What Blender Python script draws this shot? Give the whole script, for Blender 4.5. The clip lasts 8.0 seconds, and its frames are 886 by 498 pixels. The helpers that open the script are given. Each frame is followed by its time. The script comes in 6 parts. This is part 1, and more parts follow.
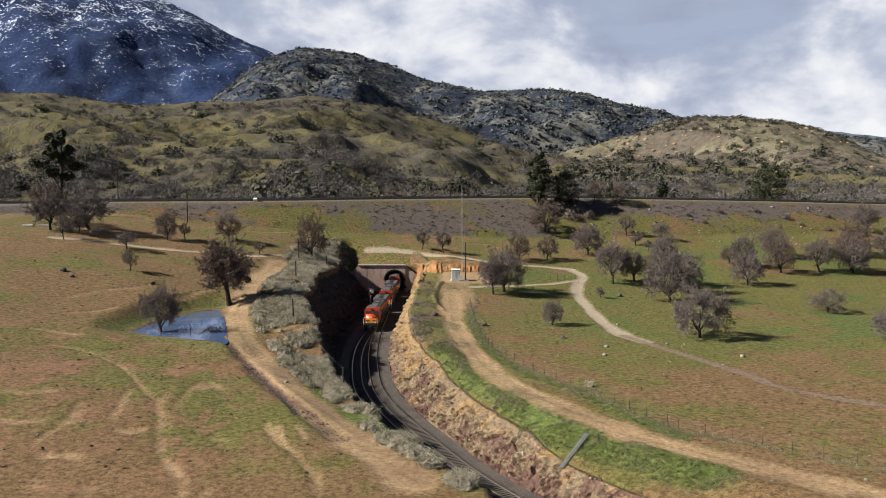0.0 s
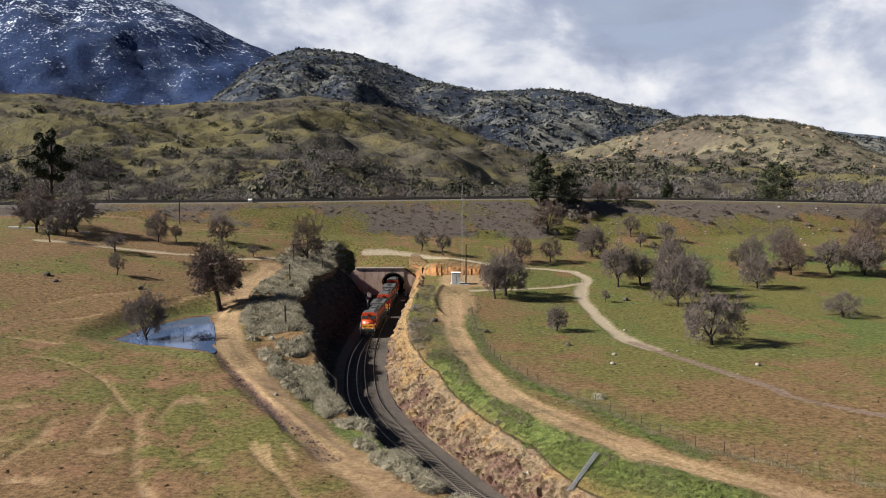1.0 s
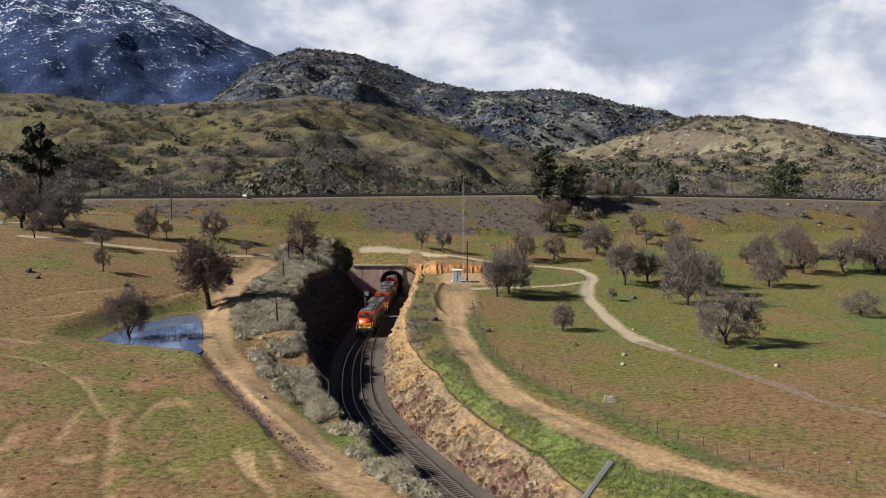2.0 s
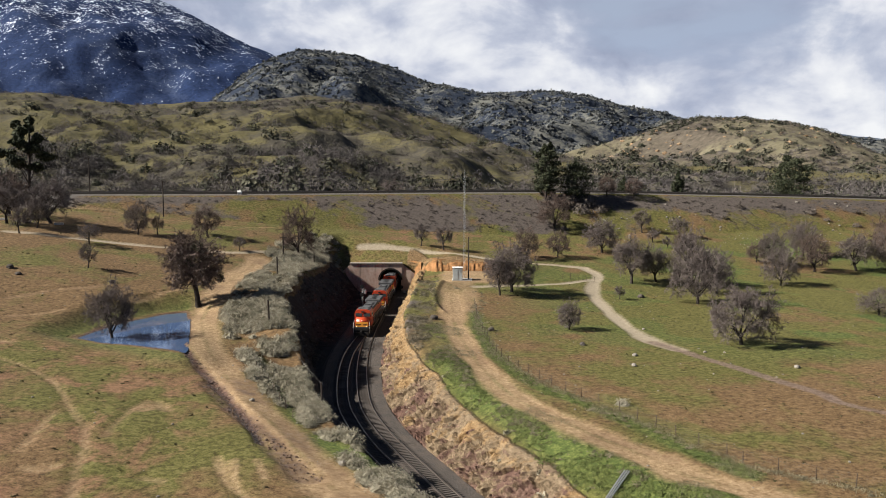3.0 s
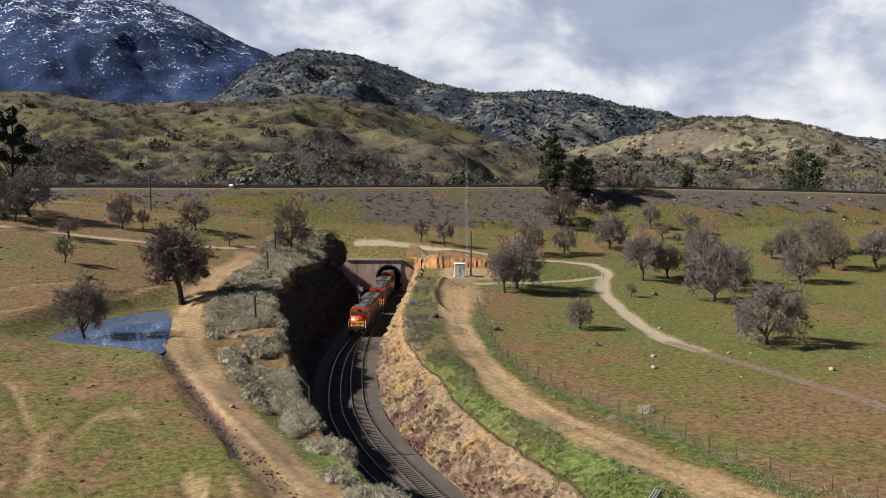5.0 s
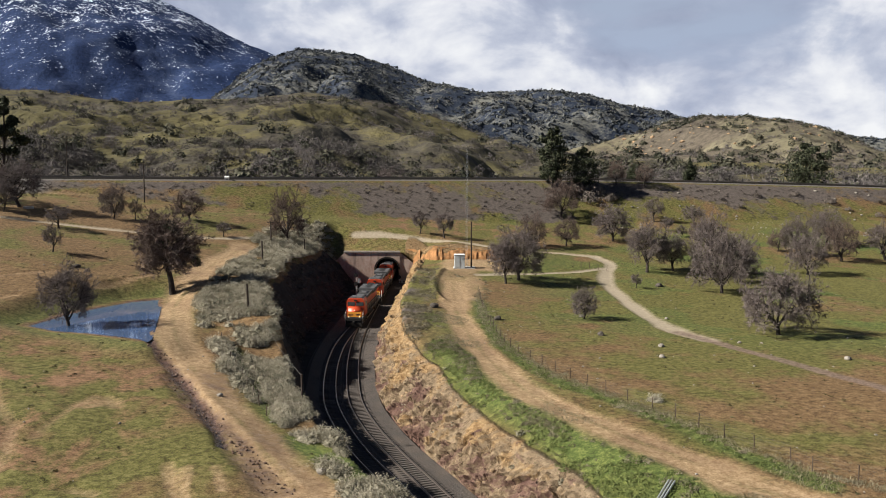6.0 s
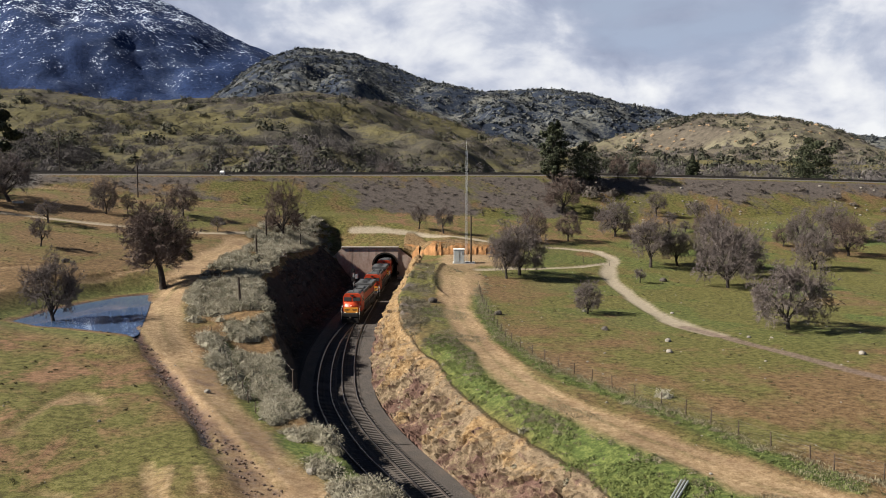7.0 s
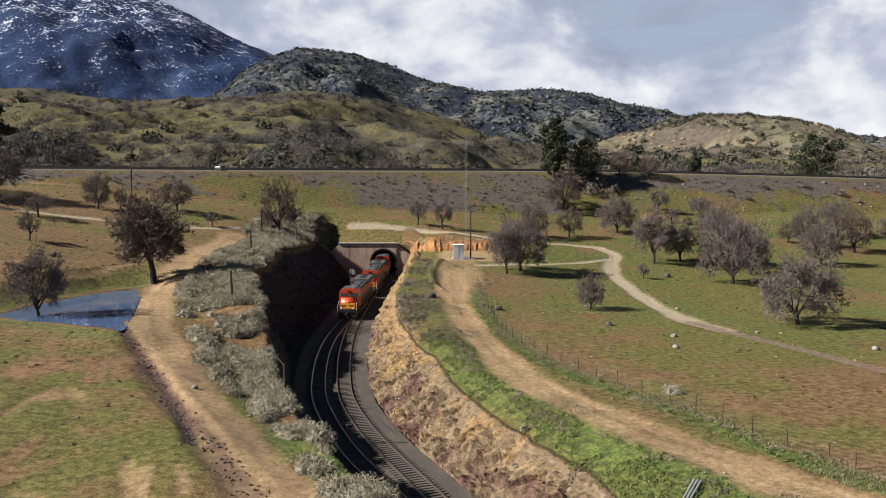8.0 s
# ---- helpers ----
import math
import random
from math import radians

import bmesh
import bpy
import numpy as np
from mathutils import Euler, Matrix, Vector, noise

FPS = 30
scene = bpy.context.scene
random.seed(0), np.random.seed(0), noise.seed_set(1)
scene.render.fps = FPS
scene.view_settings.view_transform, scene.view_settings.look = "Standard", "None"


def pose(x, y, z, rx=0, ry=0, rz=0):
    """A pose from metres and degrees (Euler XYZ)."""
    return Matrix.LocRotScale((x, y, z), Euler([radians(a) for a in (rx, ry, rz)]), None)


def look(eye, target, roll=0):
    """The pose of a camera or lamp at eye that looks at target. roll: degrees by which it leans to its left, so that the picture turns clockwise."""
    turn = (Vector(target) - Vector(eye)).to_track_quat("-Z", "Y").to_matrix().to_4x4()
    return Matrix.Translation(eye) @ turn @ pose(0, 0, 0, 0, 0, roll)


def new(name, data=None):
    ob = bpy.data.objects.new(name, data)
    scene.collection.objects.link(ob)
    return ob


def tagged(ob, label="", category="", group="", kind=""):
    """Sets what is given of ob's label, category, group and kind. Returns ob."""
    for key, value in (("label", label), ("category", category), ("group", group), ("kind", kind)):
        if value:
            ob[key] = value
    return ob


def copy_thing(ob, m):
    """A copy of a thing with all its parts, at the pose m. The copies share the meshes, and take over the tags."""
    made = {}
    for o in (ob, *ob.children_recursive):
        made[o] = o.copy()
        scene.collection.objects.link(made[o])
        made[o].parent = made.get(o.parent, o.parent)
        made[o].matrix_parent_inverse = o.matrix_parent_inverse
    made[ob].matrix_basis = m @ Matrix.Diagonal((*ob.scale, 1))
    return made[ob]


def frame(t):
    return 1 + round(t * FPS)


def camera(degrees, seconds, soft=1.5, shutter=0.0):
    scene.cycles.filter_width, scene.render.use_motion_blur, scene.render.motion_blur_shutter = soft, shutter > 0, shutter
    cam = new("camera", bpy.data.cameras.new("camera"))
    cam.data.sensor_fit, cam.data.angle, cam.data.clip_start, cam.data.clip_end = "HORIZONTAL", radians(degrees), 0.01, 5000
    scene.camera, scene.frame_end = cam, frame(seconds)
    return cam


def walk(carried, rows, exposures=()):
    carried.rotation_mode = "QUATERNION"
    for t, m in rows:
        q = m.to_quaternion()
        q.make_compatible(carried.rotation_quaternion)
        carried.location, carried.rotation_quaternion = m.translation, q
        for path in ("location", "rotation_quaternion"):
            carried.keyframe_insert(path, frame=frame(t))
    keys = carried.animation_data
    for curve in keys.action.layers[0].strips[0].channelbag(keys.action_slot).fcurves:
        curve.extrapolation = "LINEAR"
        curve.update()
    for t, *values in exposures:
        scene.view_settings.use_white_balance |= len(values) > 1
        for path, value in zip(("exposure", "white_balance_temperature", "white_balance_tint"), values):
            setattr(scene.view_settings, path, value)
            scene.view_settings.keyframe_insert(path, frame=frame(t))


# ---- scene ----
cam = camera(55.0, 8.0, 0.95)
PATH = [
    (0, (0.009, 0.009, 34.037), (-0.001, 2.0, 33.846), -0.0),
    (0.5, (0.072, 3.314, 34.021), (0.061, 5.305, 33.83), -0.0),
    (1, (0.137, 6.823, 33.852), (0.126, 8.814, 33.662), -0.1),
    (1.5, (0.184, 10.401, 33.108), (0.172, 12.392, 32.919), -0.1),
    (3, (-0.026, 20.758, 30.447), (-0.038, 22.75, 30.263), 0.0),
    (3.5, (-0.159, 23.54, 30.152), (-0.17, 25.531, 29.968), 0.0),
    (4, (-0.212, 26.1, 29.848), (-0.223, 28.092, 29.665), 0.0),
    (4.5, (-0.295, 28.38, 29.337), (-0.307, 30.371, 29.155), -0.0),
    (6, (-0.248, 34.639, 26.082), (-0.26, 36.63, 25.9), -0.0),
    (6.5, (-0.164, 36.559, 25.433), (-0.176, 38.55, 25.249), -0.1),
    (7, (-0.098, 38.367, 24.759), (-0.11, 40.358, 24.576), -0.1),
    (7.5, (-0.036, 40.107, 24.02), (-0.048, 42.099, 23.835), -0.0),
    (8, (-0.004, 41.639, 23.475), (-0.015, 43.631, 23.293), -0.1),
]
walk(cam, [(t, look(eye, target, roll)) for t, eye, target, roll in PATH], [(0.0, 1.24), (8.0, 1.24)])

# ---------------------------------------------------------------- light
SUN_EL, SUN_AZ = 35.0, -99.0          # degrees; azimuth from +y towards +x
world = bpy.data.worlds.new("sky")
scene.world = world
world.use_nodes = True
wn, wl = world.node_tree.nodes, world.node_tree.links
wn.clear()
w_out = wn.new("ShaderNodeOutputWorld")
w_bg = wn.new("ShaderNodeBackground")
w_bg.inputs["Strength"].default_value = 0.0505
sky = wn.new("ShaderNodeTexSky")
sky.sky_type, sky.sun_disc = "NISHITA", False
sky.sun_elevation, sky.sun_rotation = radians(SUN_EL), radians(SUN_AZ)
sky.altitude, sky.air_density, sky.dust_density = 2200, 0.28, 0.1
w_tc = wn.new("ShaderNodeTexCoord")
w_sep = wn.new("ShaderNodeSeparateXYZ")
wl.new(w_tc.outputs["Generated"], w_sep.inputs[0])


def wmath(op, a, b=None, c=None):
    n = wn.new("ShaderNodeMath")
    n.operation = op
    for i, v in enumerate((a, b, c)):
        if v is None:
            continue
        if isinstance(v, (int, float)):
            n.inputs[i].default_value = v
        else:
            wl.new(v, n.inputs[i])
    return n.outputs[0]


def wramp(fac, stops):
    n = wn.new("ShaderNodeValToRGB")
    while len(n.color_ramp.elements) < len(stops):
        n.color_ramp.elements.new(0.5)
    for e, (p, c) in zip(n.color_ramp.elements, stops):
        e.position, e.color = p, (*c, 1)
    wl.new(fac, n.inputs[0])
    return n.outputs[0]


def wmix(fac, a, b):
    n = wn.new("ShaderNodeMix")
    n.data_type = "RGBA"
    if isinstance(fac, float):
        n.inputs[0].default_value = fac
    else:
        wl.new(fac, n.inputs[0])
    for i, v in ((6, a), (7, b)):
        if isinstance(v, tuple):
            n.inputs[i].default_value = (*v, 1)
        else:
            wl.new(v, n.inputs[i])
    return n.outputs[2]


def wnoise(scale, detail, rough, shift, tall):
    m = wn.new("ShaderNodeMapping")
    m.inputs["Location"].default_value = shift
    m.inputs["Scale"].default_value = (1.0, 1.0, tall)
    wl.new(w_tc.outputs["Generated"], m.inputs[0])
    n = wn.new("ShaderNodeTexNoise")
    n.inputs["Scale"].default_value, n.inputs["Detail"].default_value, n.inputs["Roughness"].default_value = scale, detail, rough
    n.inputs["Distortion"].default_value = 0.25
    wl.new(m.outputs[0], n.inputs["Vector"])
    return n.outputs["Fac"]


CLOUD_A = wnoise(3.6, 8, 0.50, (1.3, 0.4, 0.15), 2.2)
CLOUD_B = wnoise(8.0, 8, 0.55, (4.7, 2.0, 0.6), 1.6)
cloud_cover = wramp(CLOUD_A, [(0.36, (0, 0, 0)), (0.47, (1, 1, 1))])
cloud_tone = wramp(wmath("ADD", wmath("MULTIPLY", CLOUD_A, 0.55), wmath("MULTIPLY", CLOUD_B, 0.45)),
                   [(0.40, (2.6, 2.95, 4.0)), (0.46, (3.4, 3.8, 4.9)), (0.505, (4.6, 4.95, 5.9)), (0.54, (6.2, 6.4, 7.0)), (0.59, (7.6, 7.7, 7.9))])
# the cloud bank stands over the mountains ahead; overhead and behind the sky is mostly clear
w_front = wramp(wmath("ADD", wmath("MULTIPLY", w_sep.outputs[1], 0.5), 0.5), [(0.45, (0.05, 0.05, 0.05)), (0.75, (1, 1, 1))])
w_low = wramp(w_sep.outputs[2], [(0.24, (1, 1, 1)), (0.45, (0.02, 0.02, 0.02))])
w_bank = wmix(1.0, w_front, w_low)
w_bank.node.blend_type = "MULTIPLY"
w_cov = wmix(1.0, cloud_cover, w_bank)
w_cov.node.blend_type = "MULTIPLY"
wl.new(wmix(w_cov, wmix(wmath("MULTIPLY", w_bank, 0.7), sky.outputs[0], (4.3, 4.9, 6.0)), cloud_tone), w_bg.inputs["Color"])
wl.new(w_bg.outputs[0], w_out.inputs[0])

sun = new("sun", bpy.data.lights.new("sun", "SUN"))
sun.data.energy, sun.data.angle, sun.data.color = 5.0, radians(0.6), (1.0, 0.95, 0.86)
_s = Vector((math.sin(radians(SUN_AZ)) * math.cos(radians(SUN_EL)), math.cos(radians(SUN_AZ)) * math.cos(radians(SUN_EL)), math.sin(radians(SUN_EL))))
sun.matrix_world = look(_s * 200, (0, 0, 0))


# ---------------------------------------------------------------- materials
DEPTH = 0.80      # all natural colours below are told a shade light


class Mat:
    """A small builder of node materials."""

    def __init__(self, name, rough=0.9, metal=0.0, spec=0.3):
        self.m = bpy.data.materials.new(name)
        self.m.use_nodes = True
        self.n, self.l = self.m.node_tree.nodes, self.m.node_tree.links
        self.b = self.n["Principled BSDF"]
        self.b.inputs["Roughness"].default_value = rough
        self.b.inputs["Metallic"].default_value = metal
        self.b.inputs["Specular IOR Level"].default_value = spec
        self.tc = self.n.new("ShaderNodeTexCoord")

    def noise(self, scale, detail=4, rough=0.55, stretch=(1, 1, 1), dist=0.0, world=False):
        mp = self.n.new("ShaderNodeMapping")
        mp.inputs["Scale"].default_value = stretch
        if world:
            g = self.n.new("ShaderNodeNewGeometry")
            self.l.new(g.outputs["Position"], mp.inputs[0])
        else:
            self.l.new(self.tc.outputs["Object"], mp.inputs[0])
        t = self.n.new("ShaderNodeTexNoise")
        for k, v in (("Scale", scale), ("Detail", detail), ("Roughness", rough), ("Distortion", dist)):
            t.inputs[k].default_value = v
        self.l.new(mp.outputs[0], t.inputs["Vector"])
        return t.outputs["Fac"]

    def ramp(self, fac, stops):
        r = self.n.new("ShaderNodeValToRGB")
        while len(r.color_ramp.elements) < len(stops):
            r.color_ramp.elements.new(0.5)
        for e, (p, c) in zip(r.color_ramp.elements, stops):
            e.position, e.color = p, (*(tuple(v * DEPTH for v in c) if isinstance(c, tuple) else (c, c, c)), 1)
        self.l.new(fac, r.inputs[0])
        return r.outputs[0]

    def mix(self, fac, a, b, mode="MIX"):
        x = self.n.new("ShaderNodeMix")
        x.data_type, x.blend_type = "RGBA", mode
        for i, v in ((0, fac), (6, a), (7, b)):
            if isinstance(v, (int, float)):
                x.inputs[i].default_value = v
            elif isinstance(v, tuple):
                x.inputs[i].default_value = (*v, 1)
            else:
                self.l.new(v, x.inputs[i])
        return x.outputs[2]

    def math(self, op, a, b=0.0, clamp=False):
        x = self.n.new("ShaderNodeMath")
        x.operation, x.use_clamp = op, clamp
        for i, v in ((0, a), (1, b)):
            if isinstance(v, (int, float)):
                x.inputs[i].default_value = v
            else:
                self.l.new(v, x.inputs[i])
        return x.outputs[0]

    def attr(self, name):
        a = self.n.new("ShaderNodeAttribute")
        a.attribute_name = name
        return a.outputs["Fac"]

    def island(self):
        return self.n.new("ShaderNodeNewGeometry").outputs["Random Per Island"]

    def rand(self):
        return self.n.new("ShaderNodeObjectInfo").outputs["Random"]

    def color(self, c):
        if isinstance(c, tuple):
            self.b.inputs["Base Color"].default_value = (*c, 1)
        else:
            self.l.new(c, self.b.inputs["Base Color"])
        return self

    def bump(self, h, dist=0.05, strength=0.6):
        b = self.n.new("ShaderNodeBump")
        b.inputs["Distance"].default_value, b.inputs["Strength"].default_value = dist, strength
        self.l.new(h, b.inputs["Height"])
        self.l.new(b.outputs[0], self.b.inputs["Normal"])
        return self


def simple(name, c, rough=0.7, metal=0.0, spec=0.3, var=0.25, scale=3.0, bump=0.0):
    m = Mat(name, rough, metal, spec)
    dark, light = tuple(v * (1 - var) for v in c), tuple(min(1, v * (1 + var)) for v in c)
    a, b = m.noise(scale, 5), m.noise(scale * 6, 3)
    m.color(m.ramp(m.math("ADD", m.math("MULTIPLY", a, 0.65), m.math("MULTIPLY", b, 0.35)), [(0.35, dark), (0.65, light)]))
    if bump:
        m.bump(b, bump)
    return m.m


def foliage(name, dark, mid, light, rough=0.75):
    m = Mat(name, rough, 0, 0.2)
    m.color(m.ramp(m.island(), [(0.0, dark), (0.5, mid), (1.0, light)]))
    return m.m


def rock_colour(m):
    """Cut rock: golden ochre under the rim, tan and plum-brown below, broken by dark cracks."""
    fine = m.math("ADD", m.math("MULTIPLY", m.noise(1.3, 9, 0.8, (1, 1, 1.3), 0.8), 0.55), m.math("MULTIPLY", m.noise(6.5, 6, 0.8, (1, 1, 0.8), 0.6), 0.45))
    ochre = m.ramp(fine, [(0.33, (0.070, 0.040, 0.020)), (0.46, (0.235, 0.145, 0.070)), (0.55, (0.370, 0.255, 0.135)), (0.68, (0.56, 0.44, 0.28))])
    plum = m.ramp(fine, [(0.33, (0.038, 0.022, 0.018)), (0.48, (0.130, 0.076, 0.060)), (0.57, (0.20, 0.128, 0.100)), (0.70, (0.37, 0.27, 0.20))])
    tan = m.ramp(fine, [(0.33, (0.055, 0.038, 0.024)), (0.48, (0.195, 0.142, 0.090)), (0.57, (0.29, 0.22, 0.145)), (0.70, (0.47, 0.39, 0.28))])
    high = m.n.new("ShaderNodeSeparateXYZ")
    m.l.new(m.tc.outputs["Object"], high.inputs[0])
    up = m.math("MULTIPLY", m.math("SUBTRACT", high.outputs[2], 1.8), 0.05)
    beds = m.math("ADD", m.noise(0.20, 6, 0.68, (1, 1, 1.4), 1.0), up)
    gold = m.math("ADD", m.noise(0.15, 6, 0.7, (1, 1, 1), 0.8), m.math("MULTIPLY", up, 0.7))
    rock = m.mix(m.ramp(gold, [(0.50, 0.0), (0.58, 1.0)]), tan, ochre)
    rock = m.mix(m.ramp(beds, [(0.385, 0.0), (0.455, 1.0)]), plum, rock)
    crack = m.ramp(m.noise(1.4, 9, 0.78, (1, 1, 0.5), 1.6), [(0.39, 0.0), (0.46, 1.0)])
    rock = m.mix(crack, m.mix(1.0, rock, (0.30, 0.27, 0.25), "MULTIPLY"), rock)
    return rock, fine


def rock_material():
    m = Mat("cut_rock", 0.95, 0, 0.1)
    rock, rockn = rock_colour(m)
    m.color(rock).bump(m.math("ADD", rockn, m.math("MULTIPLY", m.noise(13.0, 4, 0.7), 0.3)), 0.22, 0.8)
    return m.m


def ground_material():
    m = Mat("pasture", 0.95, 0, 0.15)
    big, mid = m.noise(0.045, 4, 0.6, dist=0.6), m.noise(0.2, 7, 0.66, (1, 0.7, 1), 0.5)
    fine = m.math("ADD", m.math("MULTIPLY", m.noise(1.6, 6, 0.75), 0.65), m.math("MULTIPLY", m.noise(7.0, 3, 0.7), 0.35))
    speck = m.noise(9.0, 3, 0.7)
    grass = m.ramp(fine, [(0.41, (0.050, 0.043, 0.014)), (0.5, (0.103, 0.098, 0.027)), (0.59, (0.178, 0.160, 0.058))])
    dry = m.ramp(fine, [(0.41, (0.068, 0.042, 0.021)), (0.5, (0.146, 0.090, 0.042)), (0.59, (0.228, 0.152, 0.080))])
    lush = m.ramp(fine, [(0.40, (0.034, 0.048, 0.014)), (0.5, (0.074, 0.100, 0.026)), (0.60, (0.158, 0.178, 0.052))])
    blend = m.math("ADD", m.math("ADD", m.math("MULTIPLY", big, 0.75), m.math("MULTIPLY", mid, 0.45)), m.attr("dry"))
    col = m.mix(m.ramp(blend, [(0.57, 0.0), (0.68, 1.0)]), grass, dry)
    bare = m.ramp(m.math("ADD", m.math("MULTIPLY", mid, 0.7), m.math("MULTIPLY", fine, 0.3)), [(0.50, 0.0), (0.58, 0.9)])
    red = m.ramp(fine, [(0.40, (0.12, 0.062, 0.034)), (0.60, (0.27, 0.158, 0.094))])
    col = m.mix(m.math("MULTIPLY", bare, m.attr("bare"), True), col, red)
    lf = m.math("MULTIPLY", m.attr("lush"), m.ramp(m.math("ADD", m.math("MULTIPLY", mid, 0.6), m.math("MULTIPLY", fine, 0.4)), [(0.30, 0.35), (0.52, 1.0)]), True)
    col = m.mix(lf, col, lush)
    # worn earth tracks
    earth = m.ramp(m.math("ADD", m.math("MULTIPLY", m.noise(1.8, 7, 0.75), 0.6), m.math("MULTIPLY", speck, 0.4)),
                   [(0.40, (0.175, 0.108, 0.056)), (0.5, (0.315, 0.215, 0.122)), (0.60, (0.48, 0.352, 0.215))])
    redder = m.ramp(m.noise(0.12, 5, 0.65), [(0.46, 0.0), (0.62, 0.7)])
    earth = m.mix(redder, earth, m.ramp(fine, [(0.40, (0.12, 0.070, 0.042)), (0.60, (0.26, 0.168, 0.105))]))
    wear = m.ramp(m.math("ADD", m.attr("dirt"), m.math("MULTIPLY", m.math("SUBTRACT", m.math("ADD", m.math("MULTIPLY", mid, 0.5), m.math("MULTIPLY", fine, 0.5)), 0.5), 2.0)), [(0.22, 0.0), (0.85, 0.92)])
    col = m.mix(wear, col, earth)
    pale = m.ramp(m.math("ADD", m.attr("pale"), m.math("MULTIPLY", m.math("SUBTRACT", m.math("ADD", m.math("MULTIPLY", mid, 0.4), m.math("MULTIPLY", fine, 0.6)), 0.5), 1.9)), [(0.25, 0.0), (0.9, 0.9)])
    col = m.mix(pale, col, m.ramp(m.math("ADD", m.math("MULTIPLY", fine, 0.6), m.math("MULTIPLY", speck, 0.4)), [(0.3, (0.21, 0.170, 0.120)), (0.7, (0.46, 0.39, 0.295))]))
    worn = m.ramp(m.math("ADD", m.attr("plum"), m.math("MULTIPLY", m.math("SUBTRACT", fine, 0.5), 1.2)), [(0.3, 0.0), (0.8, 0.85)])
    col = m.mix(worn, col, m.ramp(fine, [(0.41, (0.115, 0.080, 0.062)), (0.59, (0.235, 0.172, 0.138))]))
    mud = m.ramp(m.math("ADD", m.attr("mud"), m.math("MULTIPLY", m.math("SUBTRACT", m.math("ADD", m.math("MULTIPLY", mid, 0.5), m.math("MULTIPLY", m.noise(0.9, 6, 0.7), 0.5)), 0.5), 2.6)), [(0.35, 0.0), (0.95, 0.95)])
    col = m.mix(mud, col, m.ramp(fine, [(0.41, (0.046, 0.029, 0.025)), (0.59, (0.165, 0.102, 0.078))]))
    rock, rockn = rock_colour(m)
    rk = m.ramp(m.math("ADD", m.attr("rock"), m.math("MULTIPLY", m.math("SUBTRACT", fine, 0.5), 0.9)), [(0.35, 0.0), (0.6, 1.0)])
    col = m.mix(rk, col, rock)
    # shade of the steep bank, put into the ground colour as near-black
    sh = m.ramp(m.math("ADD", m.attr("bank_shade"), m.math("MULTIPLY", m.math("SUBTRACT", fine, 0.5), 0.8)), [(0.35, 0.0), (0.65, 1.0)])
    # gravel shoulder of the upper line
    gr = m.ramp(m.math("ADD", m.attr("gravel"), m.math("MULTIPLY", m.math("SUBTRACT", fine, 0.5), 0.8)), [(0.35, 0.0), (0.65, 1.0)])
    col = m.mix(gr, col, m.ramp(m.noise(6.0, 4, 0.8), [(0.3, (0.075, 0.066, 0.060)), (0.55, (0.15, 0.134, 0.124)), (0.75, (0.27, 0.245, 0.225))]))
    sl = m.ramp(m.math("ADD", m.attr("scrub"), m.math("MULTIPLY", m.math("SUBTRACT", m.noise(0.5, 6, 0.7), 0.5), 1.2)), [(0.4, 0.0), (0.7, 1.0)])
    col = m.mix(sl, col, m.ramp(m.noise(1.6, 6, 0.8), [(0.3, (0.046, 0.038, 0.034)), (0.55, (0.115, 0.095, 0.083)), (0.8, (0.20, 0.168, 0.145))]))
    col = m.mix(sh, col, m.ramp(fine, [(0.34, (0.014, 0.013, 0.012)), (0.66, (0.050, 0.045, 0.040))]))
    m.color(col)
    rr = m.mix(mud, (0.95, 0.95, 0.95), (0.16, 0.16, 0.16))
    m.l.new(rr, m.b.inputs["Roughness"])
    h = m.mix(rk, m.math("ADD", m.math("MULTIPLY", fine, 0.7), m.math("MULTIPLY", speck, 0.3)), m.math("MULTIPLY", rockn, 9.0))
    m.bump(h, 0.14, 0.9)
    return m.m


def hill_material(name, shrub_d, shrub_l, grass_d, grass_l, cover, scale, snow=None):
    m = Mat(name, 0.95, 0, 0.1)
    a, b, c = m.noise(0.006 * scale, 6, 0.6, dist=0.5), m.noise(0.03 * scale, 6, 0.7), m.noise(0.16 * scale, 4, 0.75)
    grass = m.ramp(b, [(0.3, grass_d), (0.7, grass_l)])
    shrub = m.ramp(c, [(0.3, shrub_d), (0.65, shrub_l)])
    f = m.math("ADD", m.math("ADD", m.math("MULTIPLY", a, 0.5), m.math("MULTIPLY", b, 0.25)), m.math("MULTIPLY", c, 0.25))
    col = m.mix(m.ramp(f, [(cover - 0.04, 0.0), (cover + 0.03, 1.0)]), shrub, grass)
    if snow:
        g = m.n.new("ShaderNodeSeparateXYZ")
        m.l.new(m.tc.outputs["Object"], g.inputs[0])
        s = m.math("ADD", m.math("DIVIDE", m.math("SUBTRACT", g.outputs[2], snow[0]), snow[1]), m.math("MULTIPLY", m.math("SUBTRACT", b, 0.5), 2.4))
        s = m.math("ADD", s, m.math("MULTIPLY", m.math("SUBTRACT", c, 0.5), 3.4))
        col = m.mix(m.ramp(s, [(0.66, 0.0), (0.86, 1.0)]), col, (0.66, 0.72, 0.82))
    m.color(col)
    m.bump(m.math("ADD", c, m.math("MULTIPLY", b, 2.0)), 2.4 / scale, 0.8)
    return m.m


